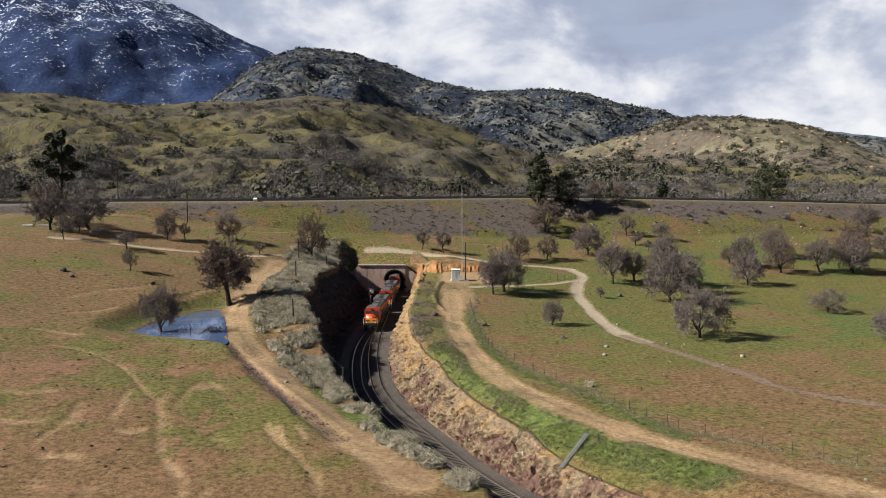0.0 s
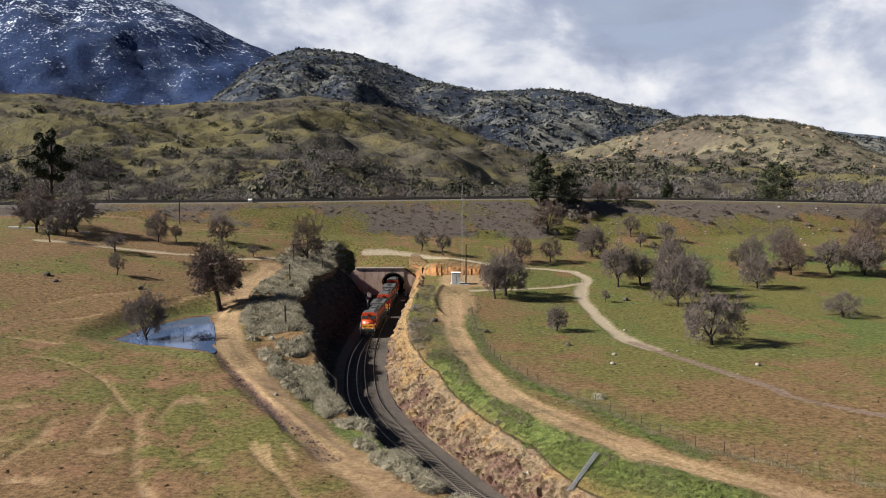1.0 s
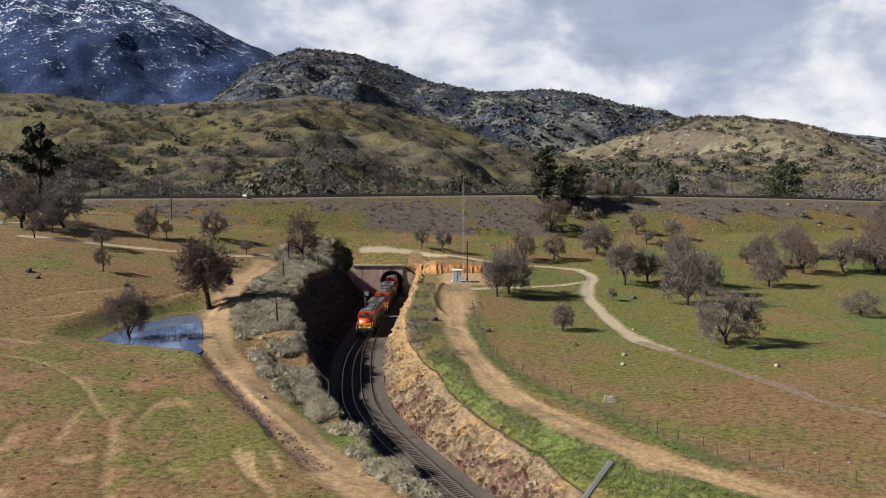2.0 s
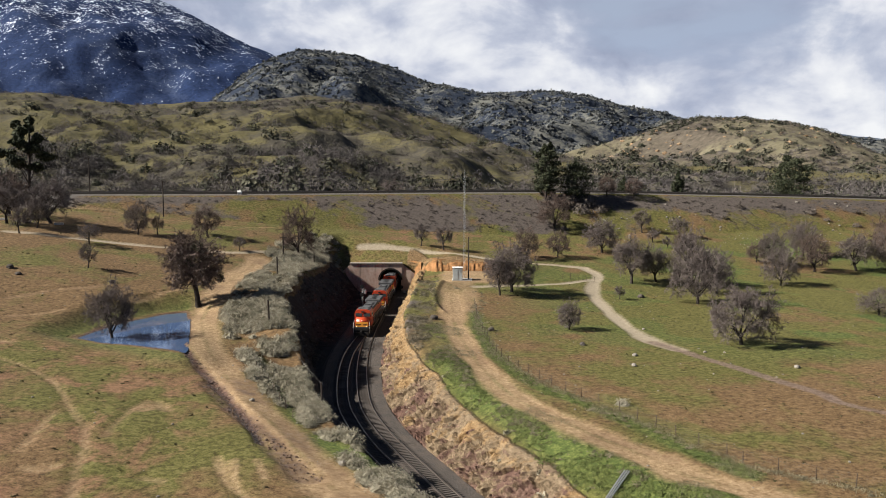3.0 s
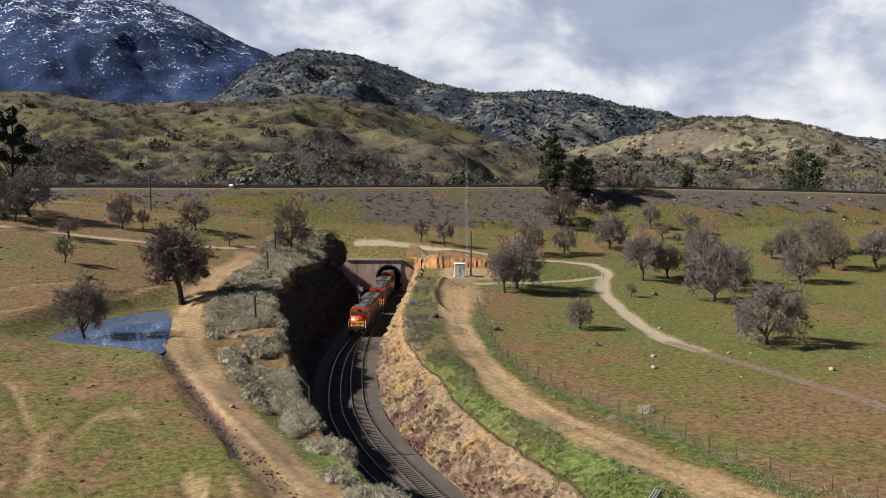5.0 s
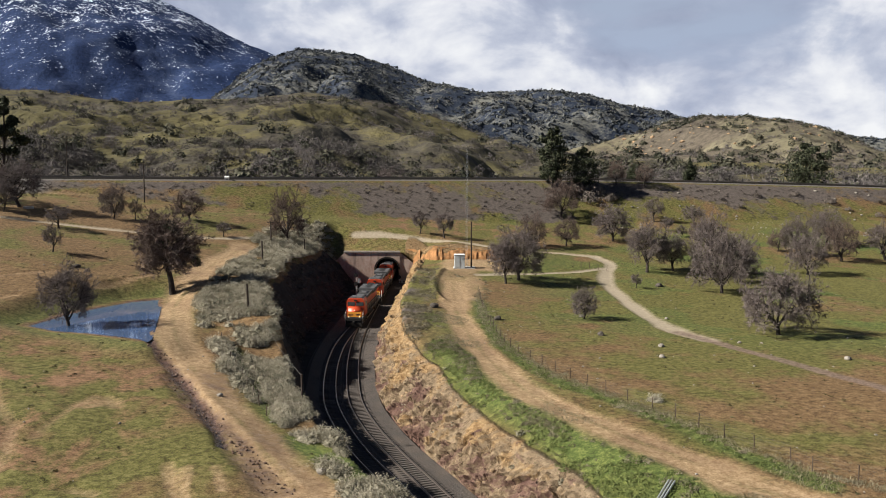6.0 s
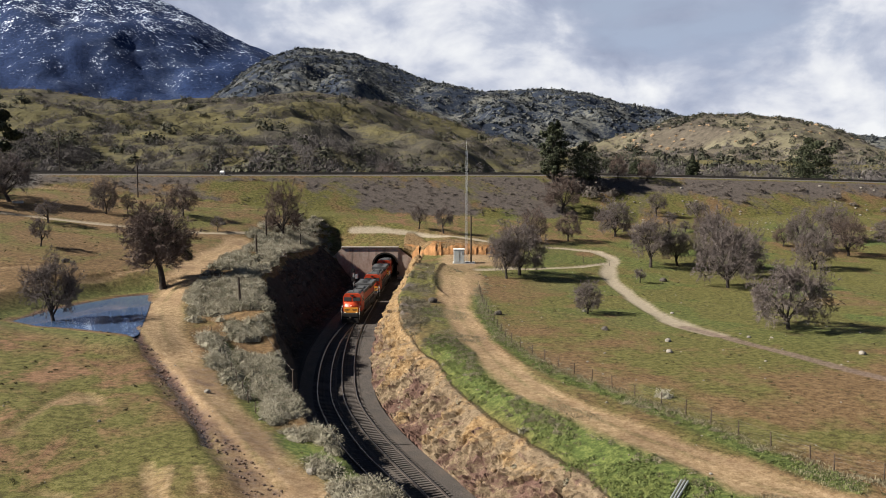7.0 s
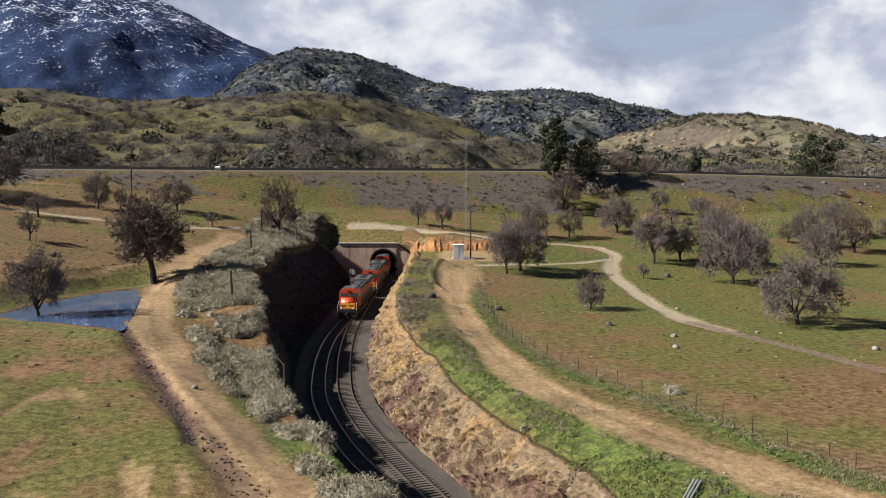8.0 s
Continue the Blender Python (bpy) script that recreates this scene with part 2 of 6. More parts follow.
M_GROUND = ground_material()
M_ROCKFACE = rock_material()
M_SCARP = simple("orange_earth", (0.27, 0.138, 0.060), 0.95, 0, 0.1, 0.55, 0.7, 0.08)
M_HILL_A = hill_material("oak_hill", (0.044, 0.039, 0.031), (0.092, 0.082, 0.064), (0.074, 0.066, 0.032), (0.140, 0.122, 0.058), 0.50, 0.7)
# brush colours lean blue to stand in for atmospheric haze
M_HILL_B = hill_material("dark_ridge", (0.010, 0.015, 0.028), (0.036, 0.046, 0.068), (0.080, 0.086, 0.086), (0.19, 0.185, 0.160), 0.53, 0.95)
# aerial perspective is put into the mountain's blue forest colours
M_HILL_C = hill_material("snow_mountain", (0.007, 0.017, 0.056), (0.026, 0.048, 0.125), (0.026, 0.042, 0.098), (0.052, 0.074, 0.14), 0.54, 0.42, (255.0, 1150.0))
M_HILL_D = hill_material("rocky_hill", (0.062, 0.052, 0.040), (0.14, 0.118, 0.092), (0.110, 0.100, 0.060), (0.215, 0.190, 0.130), 0.515, 0.8)
# the blue here is distance haze painted on the ridge
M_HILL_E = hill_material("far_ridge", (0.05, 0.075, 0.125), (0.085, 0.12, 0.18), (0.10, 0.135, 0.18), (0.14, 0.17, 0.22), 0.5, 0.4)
M_STEEL = simple("rail_steel", (0.20, 0.165, 0.14), 0.35, 0.8, 0.5, 0.3, 4)
M_TIE = simple("tie_timber", (0.104, 0.090, 0.081), 0.9, 0, 0.1, 0.4, 3, 0.01)
M_CONC = simple("concrete", (0.46, 0.44, 0.41), 0.9, 0, 0.2, 0.2, 1.2, 0.01)


def ballast_material():
    m = Mat("ballast", 0.95, 0, 0.15)
    a, b = m.noise(0.5, 4), m.noise(11.0, 3, 0.8)
    col = m.ramp(b, [(0.34, (0.018, 0.015, 0.014)), (0.5, (0.072, 0.062, 0.056)), (0.66, (0.18, 0.160, 0.146))])
    m.color(m.mix(m.ramp(a, [(0.4, 0.0), (0.75, 0.35)]), col, (0.14, 0.11, 0.085)))
    m.bump(b, 0.05, 0.9)
    return m.m


M_BALLAST = ballast_material()
# dark ballast, with its shoulder's shadow also put into the colour
M_DARK_BALLAST = simple("shaded_dark_ballast", (0.020, 0.017, 0.015), 0.95, 0, 0.1, 0.4, 5.0, 0.03)


def portal_material():
    m = Mat("portal_concrete", 0.92, 0, 0.15)
    a, b, c = m.noise(0.45, 5, 0.65, (1, 1, 0.45)), m.noise(2.0, 6, 0.7), m.noise(1.1, 3, 0.5, (1, 1, 0.12))
    col = m.ramp(m.math("ADD", m.math("MULTIPLY", a, 0.6), m.math("MULTIPLY", b, 0.4)), [(0.34, (0.30, 0.19, 0.145)), (0.5, (0.46, 0.34, 0.28)), (0.66, (0.58, 0.48, 0.41))])
    col = m.mix(m.ramp(c, [(0.55, 0.0), (0.72, 0.7)]), col, (0.075, 0.06, 0.052))
    m.color(col).bump(b, 0.02)
    return m.m


M_PORTAL = portal_material()
M_COPING = simple("coping_concrete", (0.30, 0.265, 0.23), 0.9, 0, 0.2, 0.25, 1.2, 0.01)
M_LINING = simple("dark_lining", (0.030, 0.027, 0.025), 0.95, 0, 0.1)


def water_material():
    m = Mat("pond_water", 0.04, 0, 1.0)
    # blue base and raised IOR stand in for the reflected sky
    m.color((0.050, 0.085, 0.165))
    m.b.inputs["IOR"].default_value = 2.0
    m.bump(m.noise(1.5, 2, 0.5, (1, 1, 1)), 0.002, 0.05)
    return m.m


M_WATER = water_material()


# ---------------------------------------------------------------- builders
def mesh_object(name, verts, faces, mat, parent=None, label="", smooth=False):
    me = bpy.data.meshes.new(name)
    if isinstance(verts, np.ndarray) and isinstance(faces, np.ndarray):
        k = faces.shape[1]
        me.vertices.add(len(verts))
        me.vertices.foreach_set("co", np.ascontiguousarray(verts, np.float32).ravel())
        me.loops.add(faces.size)
        me.loops.foreach_set("vertex_index", np.ascontiguousarray(faces, np.int32).ravel())
        me.polygons.add(len(faces))
        me.polygons.foreach_set("loop_start", np.arange(0, faces.size, k, dtype=np.int32))
        me.polygons.foreach_set("use_smooth", np.zeros(len(faces), bool))
        me.update(calc_edges=True)
    else:
        me.from_pydata([tuple(v) for v in verts], [], [tuple(f) for f in faces])
        me.update()
    if smooth:
        me.polygons.foreach_set("use_smooth", np.ones(len(me.polygons), bool))
    for mm in mat if isinstance(mat, (list, tuple)) else [mat]:
        me.materials.append(mm)
    ob = new(name, me)
    if parent:
        ob.parent = parent
    if label:
        tagged(ob, label)
    return ob


def part(name, bm, material, parent, label="", smooth=False):
    me = bpy.data.meshes.new(name)
    bm.to_mesh(me)
    bm.free()
    if smooth:
        me.polygons.foreach_set("use_smooth", np.ones(len(me.polygons), bool))
    me.materials.append(material)
    ob = new(name, me)
    ob.parent = parent
    if label:
        tagged(ob, label)
    return ob


def thing(name, m, label, category, group="", kind=""):
    ob = new(name)
    ob.matrix_basis = m
    return tagged(ob, label, category, group, kind)


def add_box(bm, c, s, turn=None, bevel=0.0):
    m = Matrix.Translation(c) @ (turn or Matrix.Identity(4)) @ Matrix.Diagonal((*s, 1))
    made = bmesh.ops.create_cube(bm, size=1.0, matrix=m)["verts"]
    if bevel:
        edges = {e for v in made for e in v.link_edges}
        bmesh.ops.bevel(bm, geom=list(edges), offset=bevel, segments=1, affect="EDGES", profile=0.5)
    return bm


def add_tube(bm, a, b, r0, r1=None, sides=8):
    a, b = Vector(a), Vector(b)
    q = (b - a).to_track_quat("Z", "Y").to_matrix().to_4x4()
    bmesh.ops.create_cone(bm, cap_ends=True, segments=sides, radius1=r0, radius2=r0 if r1 is None else r1, depth=(b - a).length,
                          matrix=Matrix.Translation((a + b) / 2) @ q)
    return bm


def add_prism(bm, outline, y0, y1):
    """An outline in the x-z plane drawn out from y0 to y1."""
    f = [bm.verts.new((x, y0, z)) for x, z in outline]
    k = [bm.verts.new((x, y1, z)) for x, z in outline]
    bm.faces.new(f)
    bm.faces.new(k[::-1])
    for i in range(len(f)):
        j = (i + 1) % len(f)
        bm.faces.new((f[j], f[i], k[i], k[j]))
    bmesh.ops.recalc_face_normals(bm, faces=bm.faces)
    return bm


def spline(pts, step=1.0):
    """A smooth line (Catmull-Rom) through the points, cut at even steps."""
    p = np.array(pts, float)
    p = np.vstack([2 * p[0] - p[1], p, 2 * p[-1] - p[-2]])
    out = []
    for i in range(1, len(p) - 2):
        for t in np.linspace(0, 1, 24, endpoint=False):
            a, b, c, d = p[i - 1], p[i], p[i + 1], p[i + 2]
            out.append(0.5 * (2 * b + (c - a) * t + (2 * a - 5 * b + 4 * c - d) * t * t + (3 * b - a - 3 * c + d) * t**3))
    out = np.array(out + [p[-2]])
    s = np.r_[0, np.cumsum(np.linalg.norm(np.diff(out[:, :2], axis=0), axis=1))]
    n = max(2, int(round(s[-1] / step)))
    at = np.linspace(0, s[-1], n + 1)
    return np.stack([np.interp(at, s, out[:, k]) for k in range(out.shape[1])], 1)


def near(line, x, y):
    """For points: the distance to a line, the side (left of its way is positive) and the place along it (0 to 1)."""
    shape = np.shape(x)
    q = np.stack([np.ravel(x), np.ravel(y)], 1)
    best = np.full(len(q), 1e9)
    side, along = np.zeros(len(q)), np.zeros(len(q))
    n = len(line) - 1
    for i in range(n):
        a, d = line[i, :2], line[i + 1, :2] - line[i, :2]
        off = q - a
        t = np.clip(off @ d / (d @ d), 0, 1)
        r = off - t[:, None] * d
        dist = np.hypot(r[:, 0], r[:, 1])
        hit = dist < best
        best[hit] = dist[hit]
        side[hit] = np.sign(d[0] * off[hit, 1] - d[1] * off[hit, 0])
        along[hit] = (i + t[hit]) / n
    return best.reshape(shape), side.reshape(shape), along.reshape(shape)


def smooth(v, a, b):
    t = np.clip((np.asarray(v, float) - a) / (b - a), 0, 1)
    return t * t * (3 - 2 * t)


def value_noise(x, y, cell, seed=0):
    """Smooth noise from -1 to 1 on arrays."""
    x, y = np.asarray(x, float) / cell, np.asarray(y, float) / cell
    xi, yi = np.floor(x).astype(np.int64), np.floor(y).astype(np.int64)
    u, v = x - xi, y - yi
    u, v = u * u * (3 - 2 * u), v * v * (3 - 2 * v)

    def h(a, b):
        k = (a * 374761393 + b * 668265263 + seed * 1442695041) & 0x7FFFFFFF
        k = ((k ^ (k >> 13)) * 1274126177) & 0x7FFFFFFF
        return ((k ^ (k >> 16)) & 0xFFFF) / 32767.5 - 1

    return (h(xi, yi) * (1 - u) + h(xi + 1, yi) * u) * (1 - v) + (h(xi, yi + 1) * (1 - u) + h(xi + 1, yi + 1) * u) * v


def fractal(x, y, cell, octaves=4, seed=0, gain=0.5):
    out, amp = 0.0, 1.0
    for k in range(octaves):
        out = out + amp * value_noise(x, y, cell / 2**k, seed + k)
        amp *= gain
    return out


# ---------------------------------------------------------------- the lie of the land
# Centre lines: the two running tracks out of the tunnel, and the upper line of the loop.
LEFT_TRACK = spline([(-13.9, 262), (-14.0, 230), (-14.2, 207), (-15.1, 186.7), (-16.4, 166), (-16.4, 155), (-15.5, 143), (-13.75, 130.6), (-11.1, 120.8), (-8.35, 113), (-5.4, 106.5), (-3.45, 102), (-1.2, 97), (1.1, 92.3), (5.1, 85.5), (10.4, 78), (18, 69), (31, 57)])
RIGHT_TRACK = spline([(-14.2, 205), (-14.35, 190), (-14.45, 178), (-14.3, 166), (-13.75, 155), (-12.65, 143), (-10.85, 130.6), (-8.1, 120.8), (-5.1, 113), (-2.3, 106.5), (-0.4, 102), (1.9, 97), (4.3, 92.3), (8.5, 85.5), (14, 78), (22, 69), (36, 57)])
UPPER_TRACK = spline([(-420, 150, 25.6), (-220, 196, 25.2), (-123, 236, 24.6), (-98, 246, 24.75), (-57, 262, 24.4), (-17, 281, 24.23), (21, 296, 24.05), (41, 302, 23.86), (83, 311, 22.92), (128, 321, 21.75), (170, 330, 20.5), (300, 345, 18), (480, 340, 15)], 4.0)
PORTAL_Y = 230.0


def track_z(y):
    return 0.014 * (np.asarray(y, float) - 165.0)


MIDDLE = spline([(-13.9, 250), (-14.0, 210), (-14.6, 190), (-15.1, 178), (-15.3, 166), (-15.05, 155), (-14.05, 143), (-12.3, 130.6), (-9.6, 120.8), (-6.7, 113), (-3.85, 106.5), (-1.95, 102), (0.35, 97), (2.7, 92.3), (6.8, 85.5), (12.2, 78), (20, 69), (33.5, 57), (52, 42)], 1.5)
ROADS = {  # name: (half width, line)
    "dirt": [(2.7, [(-40.3, 202.0), (-40.4, 192.0), (-41.1, 179.0), (-40.2, 163.5), (-38.2, 151.0), (-33.1, 135.5), (-28.3, 125.0), (-22.3, 113.5), (-17.7, 105.5), (-13.8, 97.5), (-10.8, 92.0), (-9.0, 88.0), (-3.0, 79.0)]),
             (2.1, [(0.7, 188.0), (0.8, 168.5), (1.7, 153.0), (3.7, 137.5), (5.6, 126.5), (8.0, 117.0), (10.8, 111.5), (13.4, 106.0), (15.9, 102.0), (18.1, 98.5), (20.3, 95.0), (22.3, 92.0), (50.0, 68.0)]),
             (0.8, [(-95.9, 236.0), (-84.7, 238.0), (-74.6, 233.5), (-65.0, 234.0), (-55.3, 234.5), (-45.4, 241.0)]),
             (0.75, [(-68.3, 151.5), (-64.5, 158.0), (-59.8, 162.0), (-58.3, 165.0)]),
             (0.75, [(-53.3, 157.0), (-49.8, 162.5), (-46.7, 169.0)]),
             (0.6, [(-63.4, 142.0), (-60.0, 145.0), (-58.4, 148.5)]),
             (0.55, [(-57.5, 123.0), (-52.9, 122.0), (-47.2, 118.0), (-44.5, 115.0), (-41.5, 110.5), (-38.4, 105.5), (-35.7, 102.0)]),
             (0.6, [(-35.7, 102.0), (-33.4, 97.0), (-31.7, 91.5), (-30.2, 87.0), (-27.8, 82.0), (-25.1, 78.0), (-23.8, 74.5)]),
             (0.55, [(-25.1, 78.0), (-23.0, 76.0), (-21.6, 74.5)]),
             (0.55, [(-43.5, 98.5), (-42.2, 93.0), (-42.6, 89.0), (-42.7, 85.5)]),
             (0.55, [(-39.9, 105.0), (-39.1, 100.0), (-38.0, 94.0)]),
             (0.55, [(-32.5, 99.0), (-32.8, 106.0), (-32.9, 110.0), (-31.8, 112.0), (-29.3, 108.5)]),
             (0.9, [(-31.8, 107.5), (-31.1, 110.0), (-29.6, 108.0)]),
             (0.6, [(-20.8, 95.0), (-18.2, 89.0), (-16.1, 86.0), (-13.7, 81.5), (-12.1, 78.0)]),
             (0.5, [(-19.0, 94.0), (-17.6, 88.5)]),
             (0.45, [(-17.0, 94.0), (-15.4, 90.0)]),
             (0.8, [(-35.6, 90.5), (-34.2, 90.0), (-33.8, 91.5)]),
             (0.9, [(-40.2, 82.0), (-38.7, 83.0), (-36.3, 82.0)]),
             (0.7, [(-25.7, 90.0), (-24.0, 89.5)]),
             (0.8, [(-49.6, 92.0), (-46.6, 91.0), (-45.2, 92.0)]),
             (0.9, [(-54.0, 100.5), (-50.6, 100.5), (-48.6, 102.0)]),
             (0.7, [(-64.4, 130.5), (-60.7, 130.0), (-56.9, 129.5)]),
             (0.6, [(-33.7, 76.5), (-31.9, 73.5)]),
             (0.8, [(-38.5, 74.5), (-35.2, 74.0)])],
    "pale": [(1.6, [(33.5, 227.0), (35.2, 219.5), (31.5, 205.5), (30.2, 194.0), (30.3, 184.0), (30.4, 171.5), (31.0, 161.0), (32.3, 153.0), (34.7, 147.5)]),
             (1.2, [(-91.4, 196.0), (-86.1, 197.0), (-80.3, 197.0), (-75.0, 198.0), (-69.8, 199.5), (-63.1, 200.5), (-58.0, 203.0), (-47.6, 204.5), (-40.5, 211.0), (-37.5, 215.5)]),
             (1.2, [(-22.7, 238.5), (-14.8, 238.5), (-7.6, 237.0), (-1.3, 234.5), (7.9, 231.5), (17.4, 229.0), (27.0, 229.0), (33.7, 228.0)]),
             (1.0, [(5.4, 197.0), (12.6, 200.5), (20.1, 204.5), (25.4, 207.5), (32.7, 214.0)])],
    "mud": [(0.75, [(-36.0, 132.5), (-30.6, 124.5), (-26.9, 118.5), (-23.1, 111.5), (-19.6, 104.0), (-17.8, 99.5)]),
            (1.6, [(-28.1, 119.5), (-22.7, 109.5), (-19.4, 104.5), (-16.0, 98.5), (-13.2, 93.5), (-12.1, 91.5)]),
            (2.2, [(-25.6, 123.5), (-20.0, 113.0), (-16.0, 104.5), (-12.0, 96.0)])],
    "plum": [(1.0, [(32.3, 153.0), (34.7, 147.5), (36.7, 140.5), (39.7, 133.5), (42.5, 127.5), (44.7, 120.0), (47.0, 113.5), (70.0, 92.0)])],
    "lush": [(1.2, [(4.6, 172.0), (5.1, 157.5), (6.0, 143.5), (8.1, 132.0), (11.3, 122.5), (14.5, 116.5), (17.4, 111.5), (20.3, 105.5), (22.3, 100.5), (24.6, 96.5), (26.2, 93.0)]),
             (3.1, [(-1.7, 156.0), (-0.2, 145.0), (1.4, 132.5), (3.2, 125.5), (5.5, 117.5), (7.9, 111.0), (10.2, 105.0), (12.3, 100.5), (14.4, 96.0), (16.2, 93.5), (26.0, 83.0)]),
             (1.0, [(-25.9, 133.5), (-21.7, 124.5), (-18.8, 117.0), (-15.7, 108.0)]),
             (1.6, [(-13.2, 103.5), (-10.5, 100.0), (-8.0, 97.0), (-6.2, 94.0)])],
}
DIRT_R_LINE = spline(ROADS["dirt"][1][1], 4.0)
BERM = spline([(-1.0, 200), (-1.9, 196), (-2.7, 183), (-2.2, 175), (-0.8, 170)], 2.0)
POND = np.array([(-52.3, 138.5), (-51.7, 142.6), (-51.0, 147.8), (-49.2, 153.0), (-46.6, 158.2), (-43.4, 160.4), (-40.2, 150.2), (-37.1, 139.4), (-34.7, 129.9), (-38.3, 131.6), (-42.7, 133.7), (-47.4, 135.1)])
POND_Z = 6.95
LAND = (5.376, 3.712, 5.31, 1.203, -1.778, -7.285, -6.563, 1.793, 3.921, 6.502, -0.443, -3.387, 0.497, 1.791, -2.137)


def pond_depth(x, y):
    """How far inside the pond's shore a point lies, outside negative."""
    shore = np.vstack([POND, POND[:1]])
    d, _, _ = near(shore, x, y)
    inside = np.zeros(np.shape(x), bool)
    for (ax, ay), (bx, by) in zip(shore[:-1], shore[1:]):
        cross = (ay > y) != (by > y)
        inside ^= cross & (x < (bx - ax) * (y - ay) / (by - ay + 1e-9) + ax)
    return np.where(inside, d, -d)


def land(x, y):
    """The pasture before the railway was cut into it."""
    u, v = np.clip(x, -115, 135) / 100.0, (np.clip(y, 65, 300) - 170) / 100.0
    z, k = 0.0, 0
    for i in range(5):
        for j in range(5 - i):
            z, k = z + LAND[k] * u**i * v**j, k + 1
    z = z + 0.25 * fractal(x, y, 17, 3, 5) * smooth(np.hypot(x, y - 150), 10, 60)
    shelf = smooth(x, -31, -26.5) * (1 - smooth(x, -7, 2)) * smooth(y, 224, 230) * (1 - smooth(y, 236, 246))
    z = z + (np.minimum(z, 7.3 + 0.42 * np.maximum(0, y - PORTAL_Y - 0.5)) - z) * shelf
    z = z - 0.7 * smooth(-x, 13, 30) * (1 - smooth(y, 142, 168))
    # the valley floor behind the upper line
    return z + (15.0 - z) * smooth(y, 330, 420)


def terrain(x, y, crags=True):
    x, y = np.asarray(x, float), np.asarray(y, float)
    z = land(x, y)
    p = np.full(x.shape, -99.0)
    box = (x > -75) & (x < -10) & (y > 105) & (y < 180)
    p[box] = pond_depth(x[box], y[box])
    flat = smooth(p, -7, -0.3)
    z = z * (1 - flat) + (POND_Z + 0.12) * flat - 0.9 * smooth(p, -0.6, 2.5)
    mask = {}
    # embankment of the upper line
    d, s, a = near(UPPER_TRACK, x, y)
    zt = np.interp(a, np.linspace(0, 1, len(UPPER_TRACK)), UPPER_TRACK[:, 2])
    bank = zt - 0.55 - np.maximum(0, d - 4.6) * 0.52
    up = smooth(bank - z, -0.6, 0.9)
    z = z * (1 - up) + np.maximum(bank, z) * up
    mask["gravel"] = np.maximum(smooth(5.2 - d, -0.7, 0.7), smooth(13 - d, -2, 4) * smooth(-x, 85, 105) * (s < 0)) * up
    mask["scrub"] = up * smooth(d, 5.0, 6.4) * np.clip(0.85 - 0.45 * smooth(-x, 15, 45) * smooth(d, 7, 10) - 0.4 * fractal(x, y, 14, 4, 3, 0.65) - 0.75 * smooth(d, 10, 18) * smooth(x, 20, 50), 0, 1)
    # the cutting
    d, s, a = near(MIDDLE, x, y)
    floor = track_z(y) - 0.55
    edge = 0.55 * fractal(x, y, 9, 4, 11, 0.6)
    ridge = 1.0 * (0.45 - np.abs(fractal(x, y, 5.5, 4, 17, 0.65))) + 0.5 * (0.4 - np.abs(value_noise(x, y, 1.6, 19))) + 0.22 * value_noise(x, y, 0.7, 20)
    rough = ridge * 1.7 if crags else 0.0
    gentle = smooth(y, 134, 170)
    lay = np.interp(y, [86, 100, 108, 132, 140, 150, 190], [1.05, 0.76, 0.70, 0.72, 1.05, 1.6, 2.2])
    right = floor + np.maximum(0, d - 4.6 - 0.5 * edge) * lay + np.clip(d - 4.6, 0, 1.5) * rough * 0.55
    left = floor + np.maximum(0, d - 4.3 - 3.8 * gentle) * (2.4 - 0.6 * gentle - 0.5 * smooth(y, 178, 196)) + np.clip(d - 5.0, 0, 2.0) * ridge * 0.3
    lip = np.interp(y, [84, 96, 104, 130, 136, 143, 150, 165, 178, 190, 205, 214, 229, 238], [0, -0.8, -1.3, -1.5, -0.6, 1.5, 1.6, 1.3, 1.2, 0.5, -1.2, -2.5, -3.0, 0])
    z = z + np.where(s < 0, lip * np.exp(-(((d - 8.5 - 7.0 * gentle) / (4.5 + 2.0 * gentle)) ** 2)), 0.0)
    yb = y - 8.0 * smooth(-x, 2.5, 8.5)
    raised = smooth(yb, 222.2, 223.4) * (1 - smooth(yb, 231, 238)) * smooth(x, -11.5, -10) * (1 - smooth(x, 6, 15))
    z = z + np.maximum(0, 9.1 - 0.06 * np.maximum(0, x) - 1.5 * smooth(-x, 2.5, 8.5) - z) * raised
    z = z - np.where(s > 0, 1.6 * smooth(14.5 - d, 0, 6) * (1 - smooth(y, 112, 150)), 0.0)
    wall = np.where(s > 0, right, left)
    wall = wall + np.where(y > PORTAL_Y + 0.15, 99.0, 0.0)
    depth = z - wall
    mask["depth"] = np.clip(depth, 0, 9)
    mask["margin"] = np.where(s < 0, np.clip(-depth, 0, 9), 9.0)
    # rounded rim, bare slopes
    mask["rock"] = np.where(s > 0, smooth(depth, 0.15, 0.9) * smooth(d, 4.0, 4.8), 0.0)
    # mask of the painted shade on the left bank's steep face
    mask["bank_shade"] = np.where(s > 0, 0.0, 1.0) * smooth(depth, 0.8, 1.25) * smooth(d, 4.0, 4.8) * smooth(y, 100, 112)
    k = np.where(s > 0, 0.9, 0.6)
    h = np.clip(0.5 + 0.5 * depth / k, 0, 1)
    z = z + (np.minimum(wall, z + 9) - z) * h - k * h * (1 - h)
    # terrace scar behind the equipment pad
    scar = smooth(yb, 221.0, 223.6) * (1 - smooth(yb, 226, 233)) * smooth(x, -11.0, -9.5) * (1 - smooth(x, 12, 18))
    pad = smooth(y, 198, 203) * (1 - smooth(yb, 221.0, 223.6)) * smooth(x, -10.5, -8.0) * (z > 5.2) * (1 - smooth(x, 11, 15))
